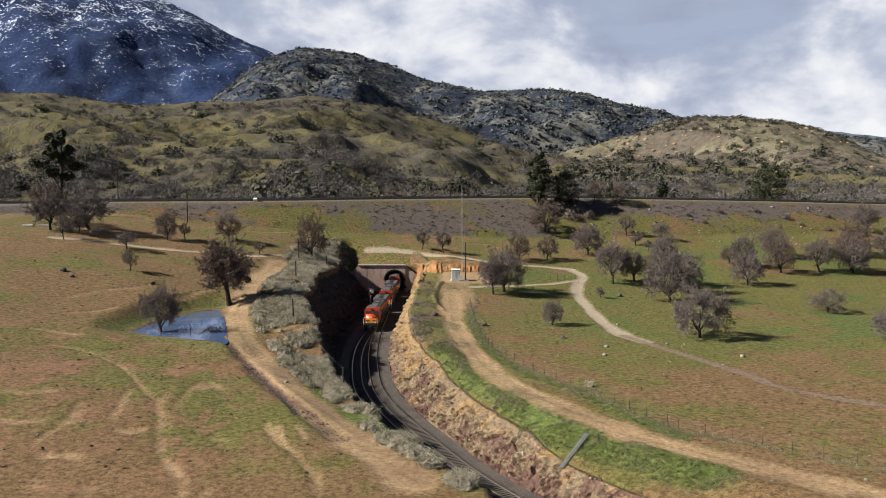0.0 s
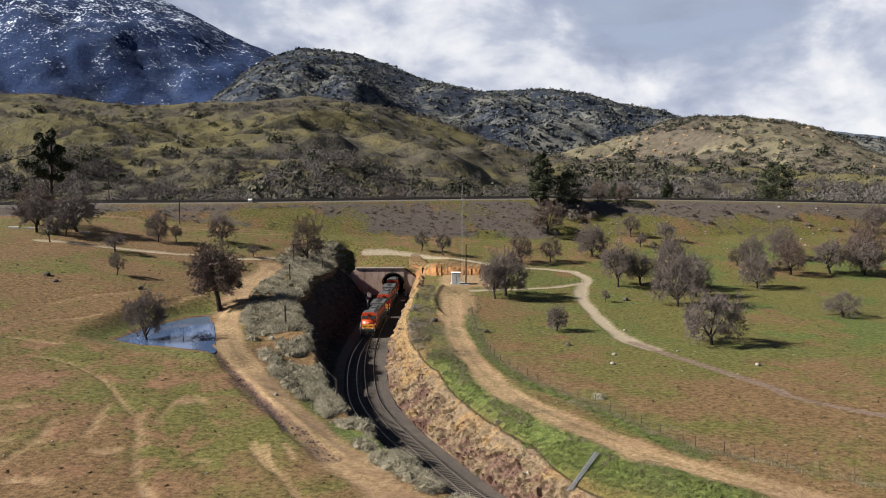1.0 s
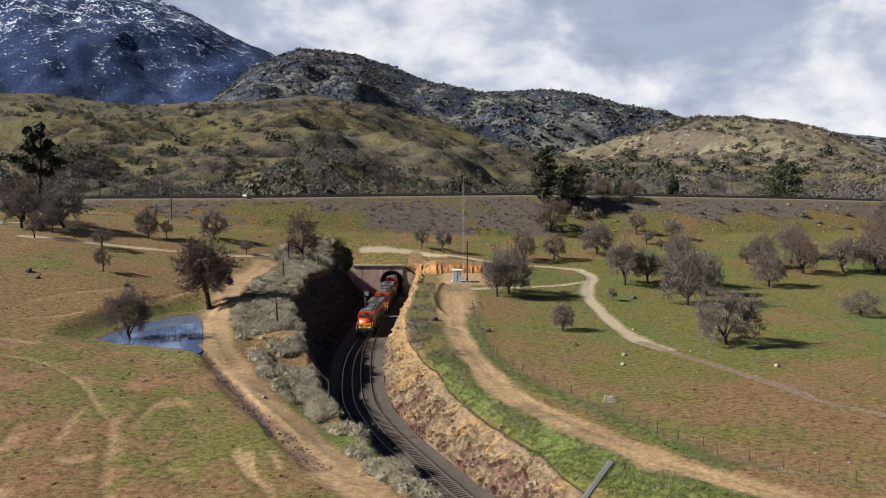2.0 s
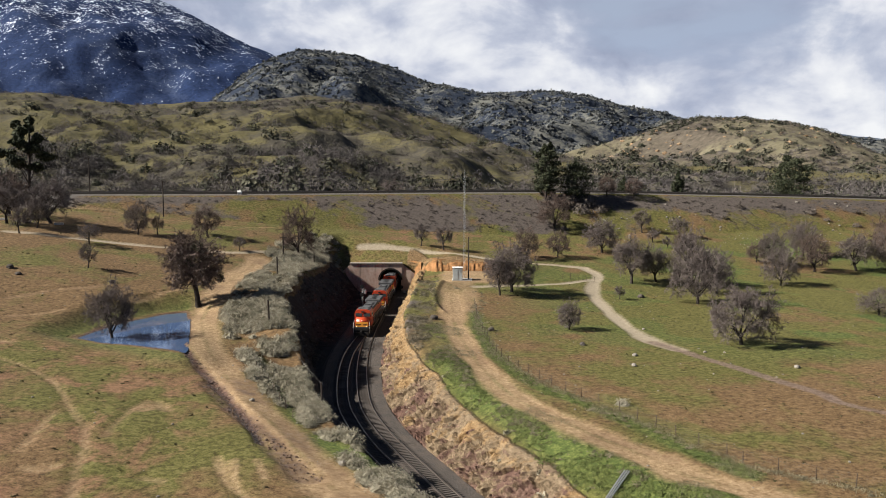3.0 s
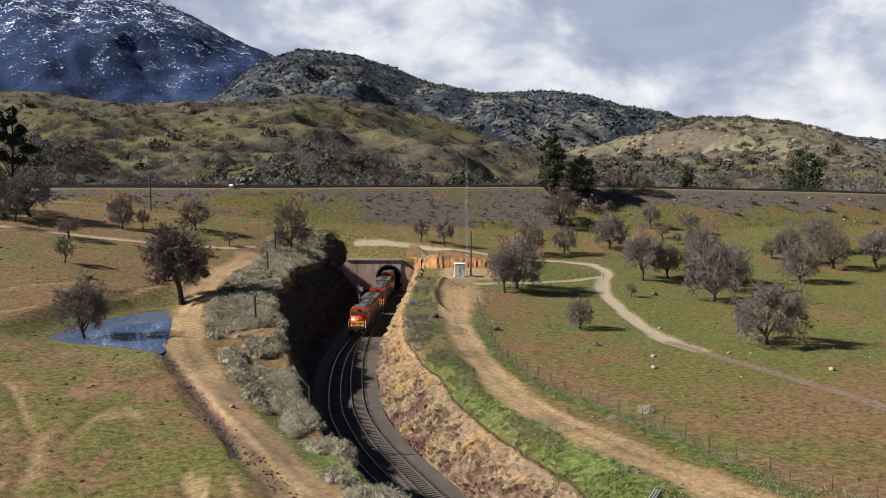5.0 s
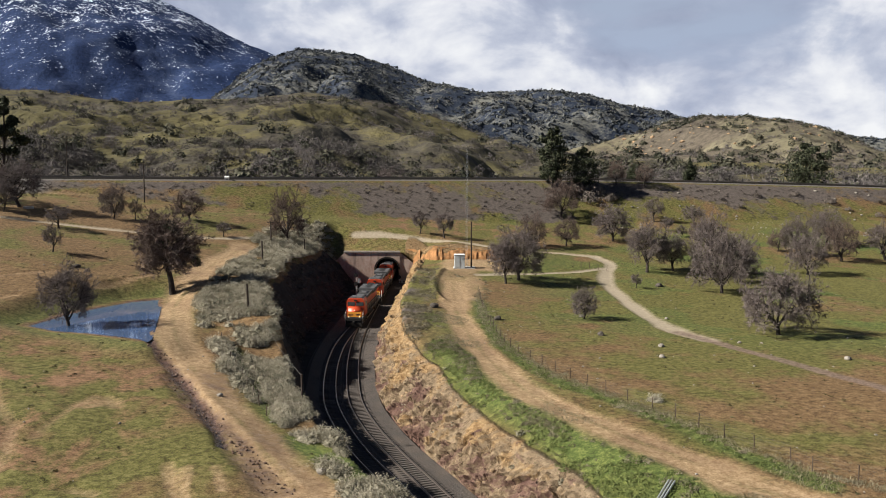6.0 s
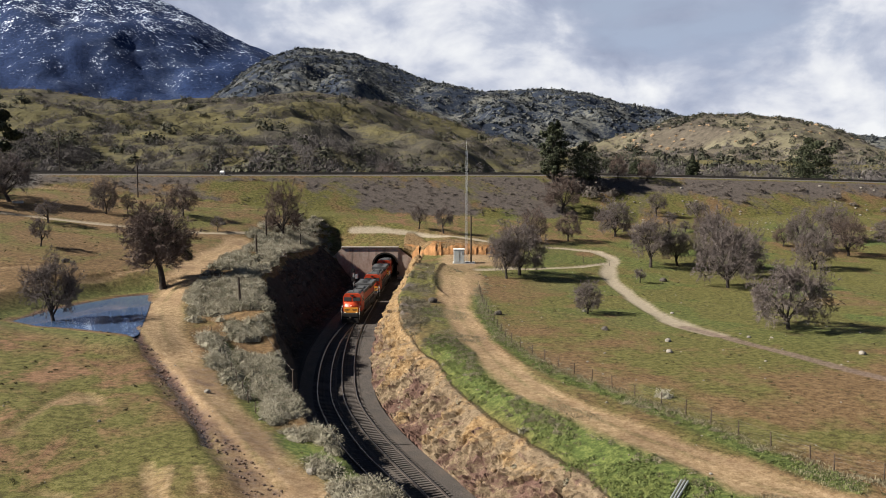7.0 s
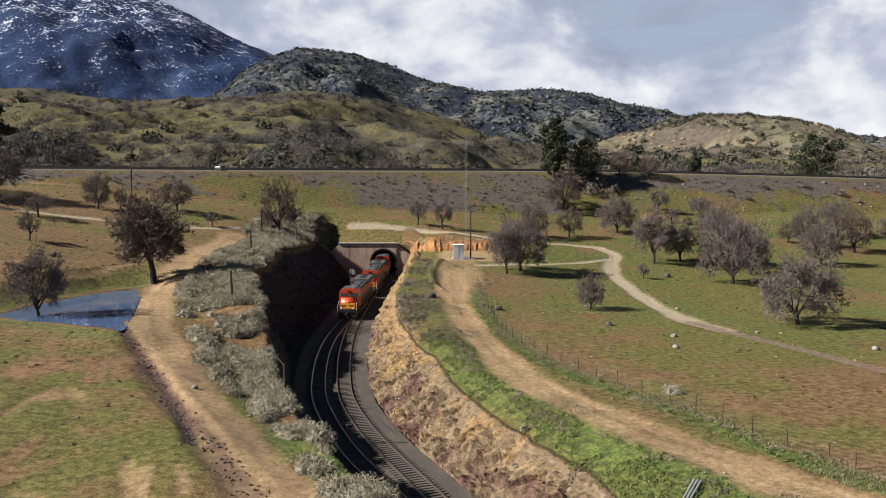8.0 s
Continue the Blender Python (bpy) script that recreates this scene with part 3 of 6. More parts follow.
    z = z * (1 - pad) + (6.62 - 0.09 * np.maximum(0, -x)) * pad
    db, _, _ = near(BERM, x, y)
    z = z + 0.45 * np.exp(-((db / 0.55) ** 2))
    mask["rock"] = np.maximum(mask["rock"], scar * 0.95)
    for key in ("dirt", "pale", "mud", "plum", "lush"):
        m = np.zeros(x.shape)
        for half, pts in ROADS[key]:
            line = spline(pts, 3.0)
            lo, hi = line.min(0) - 9, line.max(0) + 9
            b = (x > lo[0]) & (x < hi[0]) & (y > lo[1]) & (y < hi[1])
            dd, ss, _ = near(line, x[b], y[b])
            w = half * (1 + 0.25 * value_noise(x[b], y[b], 6, 4))
            k = 1 - smooth(dd, w * 0.35, w * 1.6)
            if key == "dirt" and half > 1.5:   # a ridge of grass between the ruts, a low shoulder
                k = k * (1 - 0.38 * np.exp(-((dd / 0.45) ** 2))) + 0.25 * np.exp(-(((dd - 0.95) / 0.3) ** 2))
            m[b] = np.maximum(m[b], k * (0.60 if half < 1 and key == "dirt" else 0.42 if half > 2 and key == "mud" else 0.66 if half > 1.5 and key == "mud" else 1.0))
            if key in ("dirt", "pale", "mud") and half > 0.5 and not (key == "mud" and half > 2):
                z[b] -= (0.28 if key == "mud" else 0.16) * (1 - smooth(dd, w * 0.6, w * 1.2))
        mask[key] = m
    mask["mud"] = np.maximum(mask["mud"], smooth(p, -1.3, -0.1) * 0.8)
    pad_m = smooth(4.4 - np.hypot(x - 2.0, (y - 188) / 4.6), -1.2, 1.2)
    mask["dirt"] = np.maximum(np.maximum(mask["dirt"], pad_m * 0.75), pad * 0.8 * smooth(x, -4, 0)) * (1 - mask["rock"])
    mask["dirt"] = np.maximum(mask["dirt"], mask["plum"] * 0.25)
    mask["lush"] = np.maximum(mask["lush"] * (1 - mask["rock"]) * (1 - 0.6 * smooth(y, 132, 146) * (1 - smooth(y, 152, 157)) * (near(DIRT_R_LINE, x, y)[1] < 0) * (x > -8) * (x < 12)), 0.75 * smooth(p, -7, -2) * (1 - smooth(p, -1.5, -0.5)))
    mask["lush"] = np.maximum(mask["lush"], smooth(fractal(x, y, 16, 4, 77, 0.6), 0.0, 0.35) * (0.62 + 0.3 * smooth(x, 38, 60)) * smooth(x, 6, 22) * smooth(y, 128, 160) * (1 - smooth(y, 268, 285)) * (1 - mask["dirt"]) * (1 - mask["pale"]))
    shoulder = (x > -9) & (x < 14) & (d < 16) & (s > 0) & (y < 205)
    mask["scrub"] = np.maximum(mask["scrub"], np.where(shoulder, 0.50 + 0.3 * fractal(x, y, 7, 3, 23), 0.0) * smooth(y, 96, 135) * (1 - mask["dirt"]) * (1 - mask["rock"]) * (1 - mask["lush"]) * smooth(16 - d, 0, 5))
    mask["dry"] = 0.05 * smooth(-x, 15, 30) * (1 - smooth(y, 125, 150)) + 0.07 * smooth(-x, 0, 40) * smooth(y, 120, 160) + 0.12 * smooth(y, 100, 60) - 0.08 * smooth(x, 10, 50) * smooth(y, 120, 165) * (1 - smooth(y, 225, 245)) - 0.03 * smooth(y, 240, 256) - 0.05 * smooth(y, 215, 235) * smooth(-x, -5, 20) + 0.05 * smooth(x, 10, 30) * (1 - smooth(y, 130, 165))
    mask["bare"] = smooth(-x, 18, 30) * (1 - smooth(y, 128, 140)) * 0.95 + 0.95 * smooth(y, 238, 244) * (1 - smooth(y, 258, 268)) * smooth(x, -30, -8) * (1 - smooth(x, 25, 50))
    return z, mask


def steps(edges):
    """Grid lines: (from, to, spacing) stretches joined."""
    out = [edges[0][0]]
    for a, b, d in edges:
        n = max(1, int(round((b - a) / d)))
        out += list(np.linspace(a, b, n + 1)[1:])
    return np.array(out)


gx = steps([(-3600, -900, 300), (-900, -200, 35), (-200, -120, 4), (-120, -52, 0.9), (-52, -28, 0.6), (-28, 30, 0.36), (30, 60, 0.7), (60, 150, 1.1), (150, 300, 6), (300, 900, 40), (900, 3600, 300)])
gy = steps([(-3000, -400, 300), (-400, 30, 30), (30, 78, 3), (78, 215, 0.48), (215, PORTAL_Y - 0.3, 0.5), (PORTAL_Y - 0.3, PORTAL_Y + 0.3, 0.6), (PORTAL_Y + 0.3, 245, 0.6), (245, 340, 1.0), (340, 440, 5), (440, 1400, 60), (1400, 4400, 400)])
X, Y = np.meshgrid(gx, gy)
Z, MASK = terrain(X, Y, False)
nx, ny = len(gx), len(gy)
ii, jj = np.meshgrid(np.arange(nx - 1), np.arange(ny - 1))
quad = np.stack([jj * nx + ii, jj * nx + ii + 1, (jj + 1) * nx + ii + 1, (jj + 1) * nx + ii], -1).reshape(-1, 4)
cx, cy = (gx[:-1] + gx[1:]) / 2, (gy[:-1] + gy[1:]) / 2
hole = ((np.abs(cx + 14.3) < 3.3)[None, :] & (np.abs(cy - PORTAL_Y) < 0.2)[:, None]).reshape(-1)
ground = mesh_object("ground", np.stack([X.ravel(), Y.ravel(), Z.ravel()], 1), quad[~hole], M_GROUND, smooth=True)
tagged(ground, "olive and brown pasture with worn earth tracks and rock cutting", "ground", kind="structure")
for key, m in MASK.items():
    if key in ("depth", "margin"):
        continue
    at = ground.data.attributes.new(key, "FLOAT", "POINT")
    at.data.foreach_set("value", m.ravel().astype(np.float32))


def ground_z(x, y):
    z, _ = terrain(np.atleast_1d(np.asarray(x, float)), np.atleast_1d(np.asarray(y, float)), False)
    return float(z[0]) if np.ndim(x) == 0 else z


def value_noise3(p, cell, seed=0):
    """Smooth noise from -1 to 1 at points in space."""
    q = p / cell
    i = np.floor(q).astype(np.int64)
    f = q - i
    f = f * f * (3 - 2 * f)

    def h(dx, dy, dz):
        k = ((i[:, 0] + dx) * 374761393 + (i[:, 1] + dy) * 668265263 + (i[:, 2] + dz) * 2147483647 + seed * 1442695041) & 0x7FFFFFFF
        k = ((k ^ (k >> 13)) * 1274126177) & 0x7FFFFFFF
        return ((k ^ (k >> 16)) & 0xFFFF) / 32767.5 - 1

    out = 0.0
    for dx in (0, 1):
        for dy in (0, 1):
            for dz in (0, 1):
                w = np.where(dx, f[:, 0], 1 - f[:, 0]) * np.where(dy, f[:, 1], 1 - f[:, 1]) * np.where(dz, f[:, 2], 1 - f[:, 2])
                out = out + w * h(dx, dy, dz)
    return out


def rock_face():
    """The craggy face of the cutting: buttresses, ledges and broken edges in relief over the cut slope."""
    st = spline(MIDDLE, 0.2)
    st = st[(st[:, 1] < 221) & (st[:, 1] > 66)]
    dirn = np.gradient(st, axis=0)
    dirn /= np.linalg.norm(dirn, axis=1)[:, None]
    nrm = np.stack([-dirn[:, 1], dirn[:, 0]], 1)       # away from the track on the sunny side
    reach = np.linspace(4.2, 14.0, 60)
    px, py = st[:, 0, None] + nrm[:, 0, None] * reach, st[:, 1, None] + nrm[:, 1, None] * reach
    pz, mk = terrain(px, py, False)
    base = np.stack([px, py, pz], -1)
    du, dv = np.gradient(base, axis=0), np.gradient(base, axis=1)
    n = np.cross(du, dv)
    n /= np.linalg.norm(n, axis=2, keepdims=True)
    n *= np.sign(n[:, :, 2:3])
    q = base.reshape(-1, 3) * np.array((1, 1, 0.8))
    warp = q + 0.9 * np.stack([value_noise3(q, 2.2, 11), value_noise3(q, 2.2, 12), value_noise3(q, 2.2, 13)], 1)
    big = 1.0 - np.abs(value_noise3(warp, 4.6, 1)) * 1.5
    mid = 1.0 - np.abs(value_noise3(warp, 1.7, 2)) * 1.7
    small = 1.0 - np.abs(value_noise3(warp, 0.7, 3)) * 1.7
    chip = np.floor(2.6 * (value_noise3(warp, 0.9, 8) + 0.6 * value_noise3(warp, 0.4, 9))) / 2.6
    step = ((warp[:, 2] * 0.62 + 0.9 * value_noise3(q, 3.0, 5)) % 1.0)
    cleft = np.clip(1 - np.abs(value_noise3(q * np.array((1, 1, 0.25)), 3.4, 7)) * 7, 0, 1)
    relief = 0.10 + 0.50 * big + 0.42 * mid + 0.30 * small + 0.30 * chip + 0.22 * value_noise3(q, 0.36, 4) - 0.45 * step - 0.5 * cleft
    rocky = (smooth(mk["rock"], 0.25, 0.95)).reshape(-1)
    deep = mk["depth"].reshape(-1)
    lift = np.maximum(relief, 0.0) * rocky * smooth(deep, 0.1, 2.2) + 0.03 * rocky - 0.12 * (1 - rocky)
    v = base.reshape(-1, 3) + n.reshape(-1, 3) * lift[:, None]
    a, b = len(st), len(reach)
    i, j = np.meshgrid(np.arange(b - 1), np.arange(a - 1))
    f = np.stack([j * b + i, (j + 1) * b + i, (j + 1) * b + i + 1, j * b + i + 1], -1).reshape(-1, 4)
    keep = rocky[f].max(1) > 0.02
    ob = mesh_object("rock_face", v, f[keep], M_ROCKFACE)
    return tagged(ob, "craggy ochre, tan and plum rock face of the railway cutting", "rock face", kind="structure")


rock_face()


def earth_scarp():
    """The fluted bank of raw orange earth behind the equipment pad."""
    u, w = np.meshgrid(np.linspace(-10.0, 12.5, 122), np.linspace(0, 1, 15))
    back = 8.0 * smooth(-u, 2.5, 8.5)
    top, low = ground_z(u.ravel(), (224.2 + back).ravel()).reshape(u.shape), ground_z(u.ravel(), (221.0 + back).ravel()).reshape(u.shape)
    q = np.stack([u * 1.0, w * 0.9, w * 0 + 3.0], -1).reshape(-1, 3)
    flute = (0.5 - np.abs(value_noise3(q, 1.1, 21)) + 0.4 * value_noise3(q, 0.5, 22)).reshape(u.shape) * np.sin(np.pi * np.clip(w * 0.9 + 0.1, 0, 1)) + 0.12 * value_noise3(q * 3, 0.6, 23).reshape(u.shape)
    ends = smooth(u, -10.0, -8.8) * (1 - smooth(u, 10, 12.5))
    py = 221.6 + back + 2.4 * w ** 1.3 - (0.35 + 0.55 * flute) * ends
    pz = low - 0.15 + (top - low + 0.18) * w ** 0.8
    b, a = u.shape[1], u.shape[0]
    i, j = np.meshgrid(np.arange(b - 1), np.arange(a - 1))
    f = np.stack([j * b + i, j * b + i + 1, (j + 1) * b + i + 1, (j + 1) * b + i], -1).reshape(-1, 4)
    ob = mesh_object("earth_scarp", np.stack([u, py, pz], -1).reshape(-1, 3), f, M_SCARP)
    return tagged(ob, "bank of raw orange earth behind the equipment cabinet", "earth bank", kind="structure")


earth_scarp()

# ---------------------------------------------------------------- hills
EYE = Vector((0.0, 0.0, 34.0))
F = 1506.0        # skyline bearings and rises are told on a plane this far ahead


def hill(name, label, sky_line, far, foot, foot_z, amp, cell, mat, cols, rows, bow=1.0, seed=0):
    """A hill whose crest stands `far` metres off along the skyline (bearing, rise)."""
    b, r = np.array(sky_line, float).T
    bearing = np.linspace(b[0], b[-1], cols)
    rise = np.interp(bearing, b, r)
    kern = np.hanning(max(3, cols // 60) | 1)
    pad = len(kern) // 2
    rise = np.convolve(np.pad(rise, pad, mode="edge"), kern / kern.sum(), "valid")
    rise = rise + fractal(bearing, bearing * 0, 60, 5, seed + 9, 0.55) * 2.6 * (far > 0)
    u = np.linspace(0, 1.25, rows)
    B, U = np.meshgrid(bearing, u)
    R = np.meshgrid(rise, u)[0]
    D = foot + (far - foot) * U
    px, py = D * B / F, D
    crest = EYE.z + far * R / F
    up = np.clip(U, 0, 1)
    shape = up ** (1.15 * bow)
    z = foot_z + (crest - foot_z) * shape
    z = z - (crest - foot_z) * np.maximum(0, U - 1) * 1.6
    folds = -np.abs(fractal(px, py * 0.75, cell, 5, seed, 0.5)) + 0.35
    z = z + amp * folds * np.sin(np.pi * np.clip(U, 0, 1)) ** 0.8
    n, m = len(bearing), rows
    i, j = np.meshgrid(np.arange(n - 1), np.arange(m - 1))
    f = np.stack([j * n + i, j * n + i + 1, (j + 1) * n + i + 1, (j + 1) * n + i], -1).reshape(-1, 4)
    ob = mesh_object(name, np.stack([px.ravel(), py.ravel(), z.ravel()], 1), f, mat, smooth=True)
    tagged(ob, label, "hill", kind="structure")
    return bearing, u, px, py, z


HILL_A = hill("hill_1", "oak-dotted green and brown hill", [(-2400, 95), (-1500, 120), (-780, 131), (-706, 128), (-649, 120), (-572, 110), (-514, 109), (-446, 114), (-378, 115), (-311, 117), (-243, 124), (-185, 119), (-137, 108), (-89, 97), (-32, 83), (7, 70), (55, 54), (104, 39), (152, 25), (201, 12), (259, 1), (400, -4), (784, -12), (1800, -12)], 1350, 350, 13, 42, 230, M_HILL_A, 460, 170, 0.95, 21)
HILL_D = hill("hill_2", "pale rocky hill dotted with shrubs", [(100, 2), (203, 28), (262, 47), (301, 57), (349, 69), (388, 78), (427, 83), (466, 86), (520, 87), (573, 83), (622, 74), (662, 61), (702, 43), (759, 18), (860, -4), (1100, -14), (2200, -14)], 2100, 560, 10, 46, 260, M_HILL_D, 280, 130, 0.9, 41)
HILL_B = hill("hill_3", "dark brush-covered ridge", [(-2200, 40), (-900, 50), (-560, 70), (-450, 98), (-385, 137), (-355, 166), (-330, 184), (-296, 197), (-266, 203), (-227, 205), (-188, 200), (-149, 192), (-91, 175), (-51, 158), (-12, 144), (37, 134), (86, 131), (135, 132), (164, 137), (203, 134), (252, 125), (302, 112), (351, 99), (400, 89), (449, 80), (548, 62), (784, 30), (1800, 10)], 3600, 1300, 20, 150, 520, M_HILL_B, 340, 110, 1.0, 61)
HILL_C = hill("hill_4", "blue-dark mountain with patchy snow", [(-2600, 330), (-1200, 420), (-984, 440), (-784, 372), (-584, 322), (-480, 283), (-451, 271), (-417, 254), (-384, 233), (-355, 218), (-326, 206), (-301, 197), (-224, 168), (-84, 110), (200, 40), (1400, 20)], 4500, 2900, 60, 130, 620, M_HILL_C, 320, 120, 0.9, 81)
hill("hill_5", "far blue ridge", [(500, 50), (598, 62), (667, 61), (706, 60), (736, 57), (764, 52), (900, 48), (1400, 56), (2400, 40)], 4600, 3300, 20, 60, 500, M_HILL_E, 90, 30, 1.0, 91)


# ---------------------------------------------------------------- railway
def strip(name, line, profile, mat, z_of, parent=None, label="", smooth_it=False):
    """A profile (across, up) drawn along a line in the plan."""
    d = np.gradient(line[:, :2], axis=0)
    d /= np.linalg.norm(d, axis=1)[:, None]
    n = np.stack([d[:, 1], -d[:, 0]], 1)          # to the right of the way
    k = len(profile)
    v = [(line[i, 0] + n[i, 0] * a, line[i, 1] + n[i, 1] * a, float(z_of(i)) + h) for i in range(len(line)) for a, h in profile]
    f = [(i * k + j, i * k + (j + 1) % k, (i + 1) * k + (j + 1) % k, (i + 1) * k + j) for i in range(len(line) - 1) for j in range(k)]
    return mesh_object(name, v, f, mat, parent, label, smooth_it)


RAIL = [(-0.075, 0), (0.075, 0), (0.03, 0.05), (0.036, 0.16), (-0.036, 0.16), (-0.03, 0.05)]
bed = strip("track_bed", MIDDLE, [(-5.3, -0.85), (5.3, -0.85), (4.3, -0.07), (-4.3, -0.07)], M_BALLAST, lambda i: track_z(MIDDLE[i, 1]))
tagged(bed, "dark grey crushed-stone track ballast in a cutting", "track bed", kind="structure")


def tie_mesh():
    bm = bmesh.new()
    add_box(bm, (0, 0, 0), (2.6, 0.23, 0.17), None, 0.015)
    me = bpy.data.meshes.new("tie")
    bm.to_mesh(me)
    bm.free()
    me.materials.append(M_TIE)
    return me


TIE = tie_mesh()


def railway(name, label, line, z_of, ties, spacing=0.51):
    t = thing(name, Matrix.Identity(4), label, "railway track", "railway tracks")
    for side in (-0.7535, 0.7535):
        strip("rail", line, [(a + side, h) for a, h in RAIL], M_STEEL, z_of, t)
    if ties:
        fine = spline(line, spacing)
        pick = [i for i in range(len(fine) - 2, 0, -1) if ties[0] < fine[i, 1] < ties[1]][:299]
        for i in pick:
            dx, dy = fine[i + 1, :2] - fine[i - 1, :2]
            ob = new("tie", TIE)
            ob.matrix_basis = pose(fine[i, 0], fine[i, 1], float(track_z(fine[i, 1])) - 0.085 + random.uniform(-0.012, 0.012), 0, 0, math.degrees(math.atan2(dy, dx)) + 90 + random.uniform(-1.2, 1.2))
            ob.parent = t
    return t


railway("railway_track", "curving railway track with polished steel rails on timber ties", LEFT_TRACK, lambda i: track_z(LEFT_TRACK[i, 1]), (76, 236))
railway("railway_track", "curving railway track with polished steel rails on timber ties", RIGHT_TRACK, lambda i: track_z(RIGHT_TRACK[i, 1]), (76, 204))
up = railway("railway_track", "upper railway line on a grey gravel embankment", UPPER_TRACK, lambda i: UPPER_TRACK[i, 2], None)
strip("ballast", UPPER_TRACK, [(-3.6, -0.9), (3.6, -0.9), (2.2, 0.0), (-2.2, 0.0)], M_DARK_BALLAST, lambda i: UPPER_TRACK[i, 2] - 0.02, up)


# tunnel portal
def portal():
    x0, z0 = -14.3, float(track_z(PORTAL_Y)) - 0.6
    t = thing("tunnel_portal", Matrix.Identity(4), "stained concrete railway tunnel portal with sloping wing walls", "tunnel portal")
    arch = [(x0 + 2.65 * math.cos(a), 3.5 + 2.6 * math.sin(a)) for a in np.linspace(0, math.pi, 17)]
    hole = [(x0 + 2.65, z0), *arch, (x0 - 2.65, z0)]
    outer = [(-11.4, z0), (-11.4, 7.4), (-24.1, 7.4), (-24.1, z0)]
    bm = bmesh.new()
    loop = [bm.verts.new((x, PORTAL_Y - 0.5, z)) for x, z in hole]
    rim = [bm.verts.new((x, PORTAL_Y - 0.5, z)) for x, z in outer]
    back = [bm.verts.new((x, PORTAL_Y + 0.6, z)) for x, z in hole]
    n = len(loop)
    ch = n // 2
    bm.faces.new([rim[0], rim[1], *loop[ch::-1]])
    bm.faces.new([rim[1], rim[2], loop[ch]])
    bm.faces.new([rim[2], rim[3], *loop[:ch - 1:-1]])
    for i in range(n - 1):
        bm.faces.new((loop[i], loop[i + 1], back[i + 1], back[i]))
    top = [bm.verts.new((x, PORTAL_Y + 0.6, 7.4)) for x in (-11.4, -24.1)]
    bm.faces.new((rim[1], top[0], top[1], rim[2]))
    bmesh.ops.recalc_face_normals(bm, faces=bm.faces)
    part("headwall", bm, M_PORTAL, t)
    bm = bmesh.new()
    add_box(bm, (-17.75, PORTAL_Y - 0.15, 7.59), (13.0, 1.1, 0.36), None, 0.05)
    part("cornice", bm, M_COPING, t, "grey-brown concrete coping")
    bm = bmesh.new()
    ring = [(x0 + r * math.cos(a), 3.5 + r * 0.981 * math.sin(a)) for r in (2.65,) for a in np.linspace(0, math.pi, 17)]
    big = [(x0 + 3.0 * math.cos(a), 3.5 + 2.95 * math.sin(a)) for a in np.linspace(0, math.pi, 17)]
    a = [bm.verts.new((x, PORTAL_Y - 0.58, z)) for x, z in ring]
    b = [bm.verts.new((x, PORTAL_Y - 0.58, z)) for x, z in big]
    c = [bm.verts.new((x, PORTAL_Y - 0.49, z)) for x, z in big]
    for i in range(16):
        bm.faces.new((a[i], a[i + 1], b[i + 1], b[i]))
        bm.faces.new((b[i], b[i + 1], c[i + 1], c[i]))
    part("arch_ring", bm, M_LINING, t, "soot-blackened arch ring")
    for name, pts in (("wing_wall", [(-11.4, 7.4), (-5.9, 3.2), (-5.9, z0), (-11.4, z0)]), ("wing_wall", [(-24.1, 7.4), (-28.5, 3.4), (-28.5, z0), (-24.1, z0)])):
        bm = bmesh.new()
        add_prism(bm, pts, PORTAL_Y - 0.35, PORTAL_Y + 0.5)
        part(name, bm, M_PORTAL, t)
    bm = bmesh.new()
    f = [[bm.verts.new((x, y, z)) for x, z in hole] for y in (PORTAL_Y + 0.6, PORTAL_Y + 60)]
    for i in range(n - 1):
        bm.faces.new((f[0][i], f[0][i + 1], f[1][i + 1], f[1][i]))
    bm.faces.new(f[1])
    part("lining", bm, M_LINING, t, "soot-black tunnel lining")
    bm = bmesh.new()
    add_box(bm, (x0, PORTAL_Y + 30, z0 - 0.1), (7, 60, 0.2))
    part("tunnel_floor", bm, M_BALLAST, t)
    return t


portal()

# pond
sh = spline(np.vstack([POND, POND[:1]]), 1.0)[:-1]
mid = sh.mean(0)
pond = mesh_object("pond", [(mid[0] + (x - mid[0]) * 1.08, mid[1] + (y - mid[1]) * 1.06, POND_Z) for x, y in sh], [tuple(range(len(sh)))], M_WATER)
tagged(pond, "still stock pond reflecting the cloudy sky", "pond", kind="structure")


# ---------------------------------------------------------------- plants
def toned(name, dark, light, rough=0.8, var=0.35):
    """Leaves or twigs whose plants differ by the attribute 'tone', and whose pieces differ a little."""
    m = Mat(name, rough, 0, 0.15)
    col = m.ramp(m.attr("tone"), [(0.0, dark), (1.0, light)])
    sh = m.ramp(m.island(), [(0.0, 1.0 - var), (1.0, 1.0)])
    m.color(m.mix(1.0, col, sh, "MULTIPLY"))
    return m.m


M_TWIG = foliage("bare_twigs", (0.090, 0.072, 0.065), (0.150, 0.120, 0.110), (0.225, 0.186, 0.172))
M_TWIG_RED = foliage("budding_twigs", (0.080, 0.055, 0.045), (0.13, 0.092, 0.076), (0.19, 0.14, 0.118))
M_BARK = simple("oak_bark", (0.052, 0.043, 0.037), 0.95, 0, 0.1, 0.4, 2.0, 0.02)
M_EVER = foliage("evergreen_leaves", (0.018, 0.023, 0.012), (0.038, 0.045, 0.022), (0.078, 0.086, 0.045))
M_SAGE = toned("sagebrush_leaves", (0.200, 0.182, 0.130), (0.500, 0.455, 0.350), 0.9, 0.28)
M_LOWSAGE = toned("low_sage_leaves", (0.10, 0.088, 0.056), (0.26, 0.225, 0.155), 0.85, 0.3)
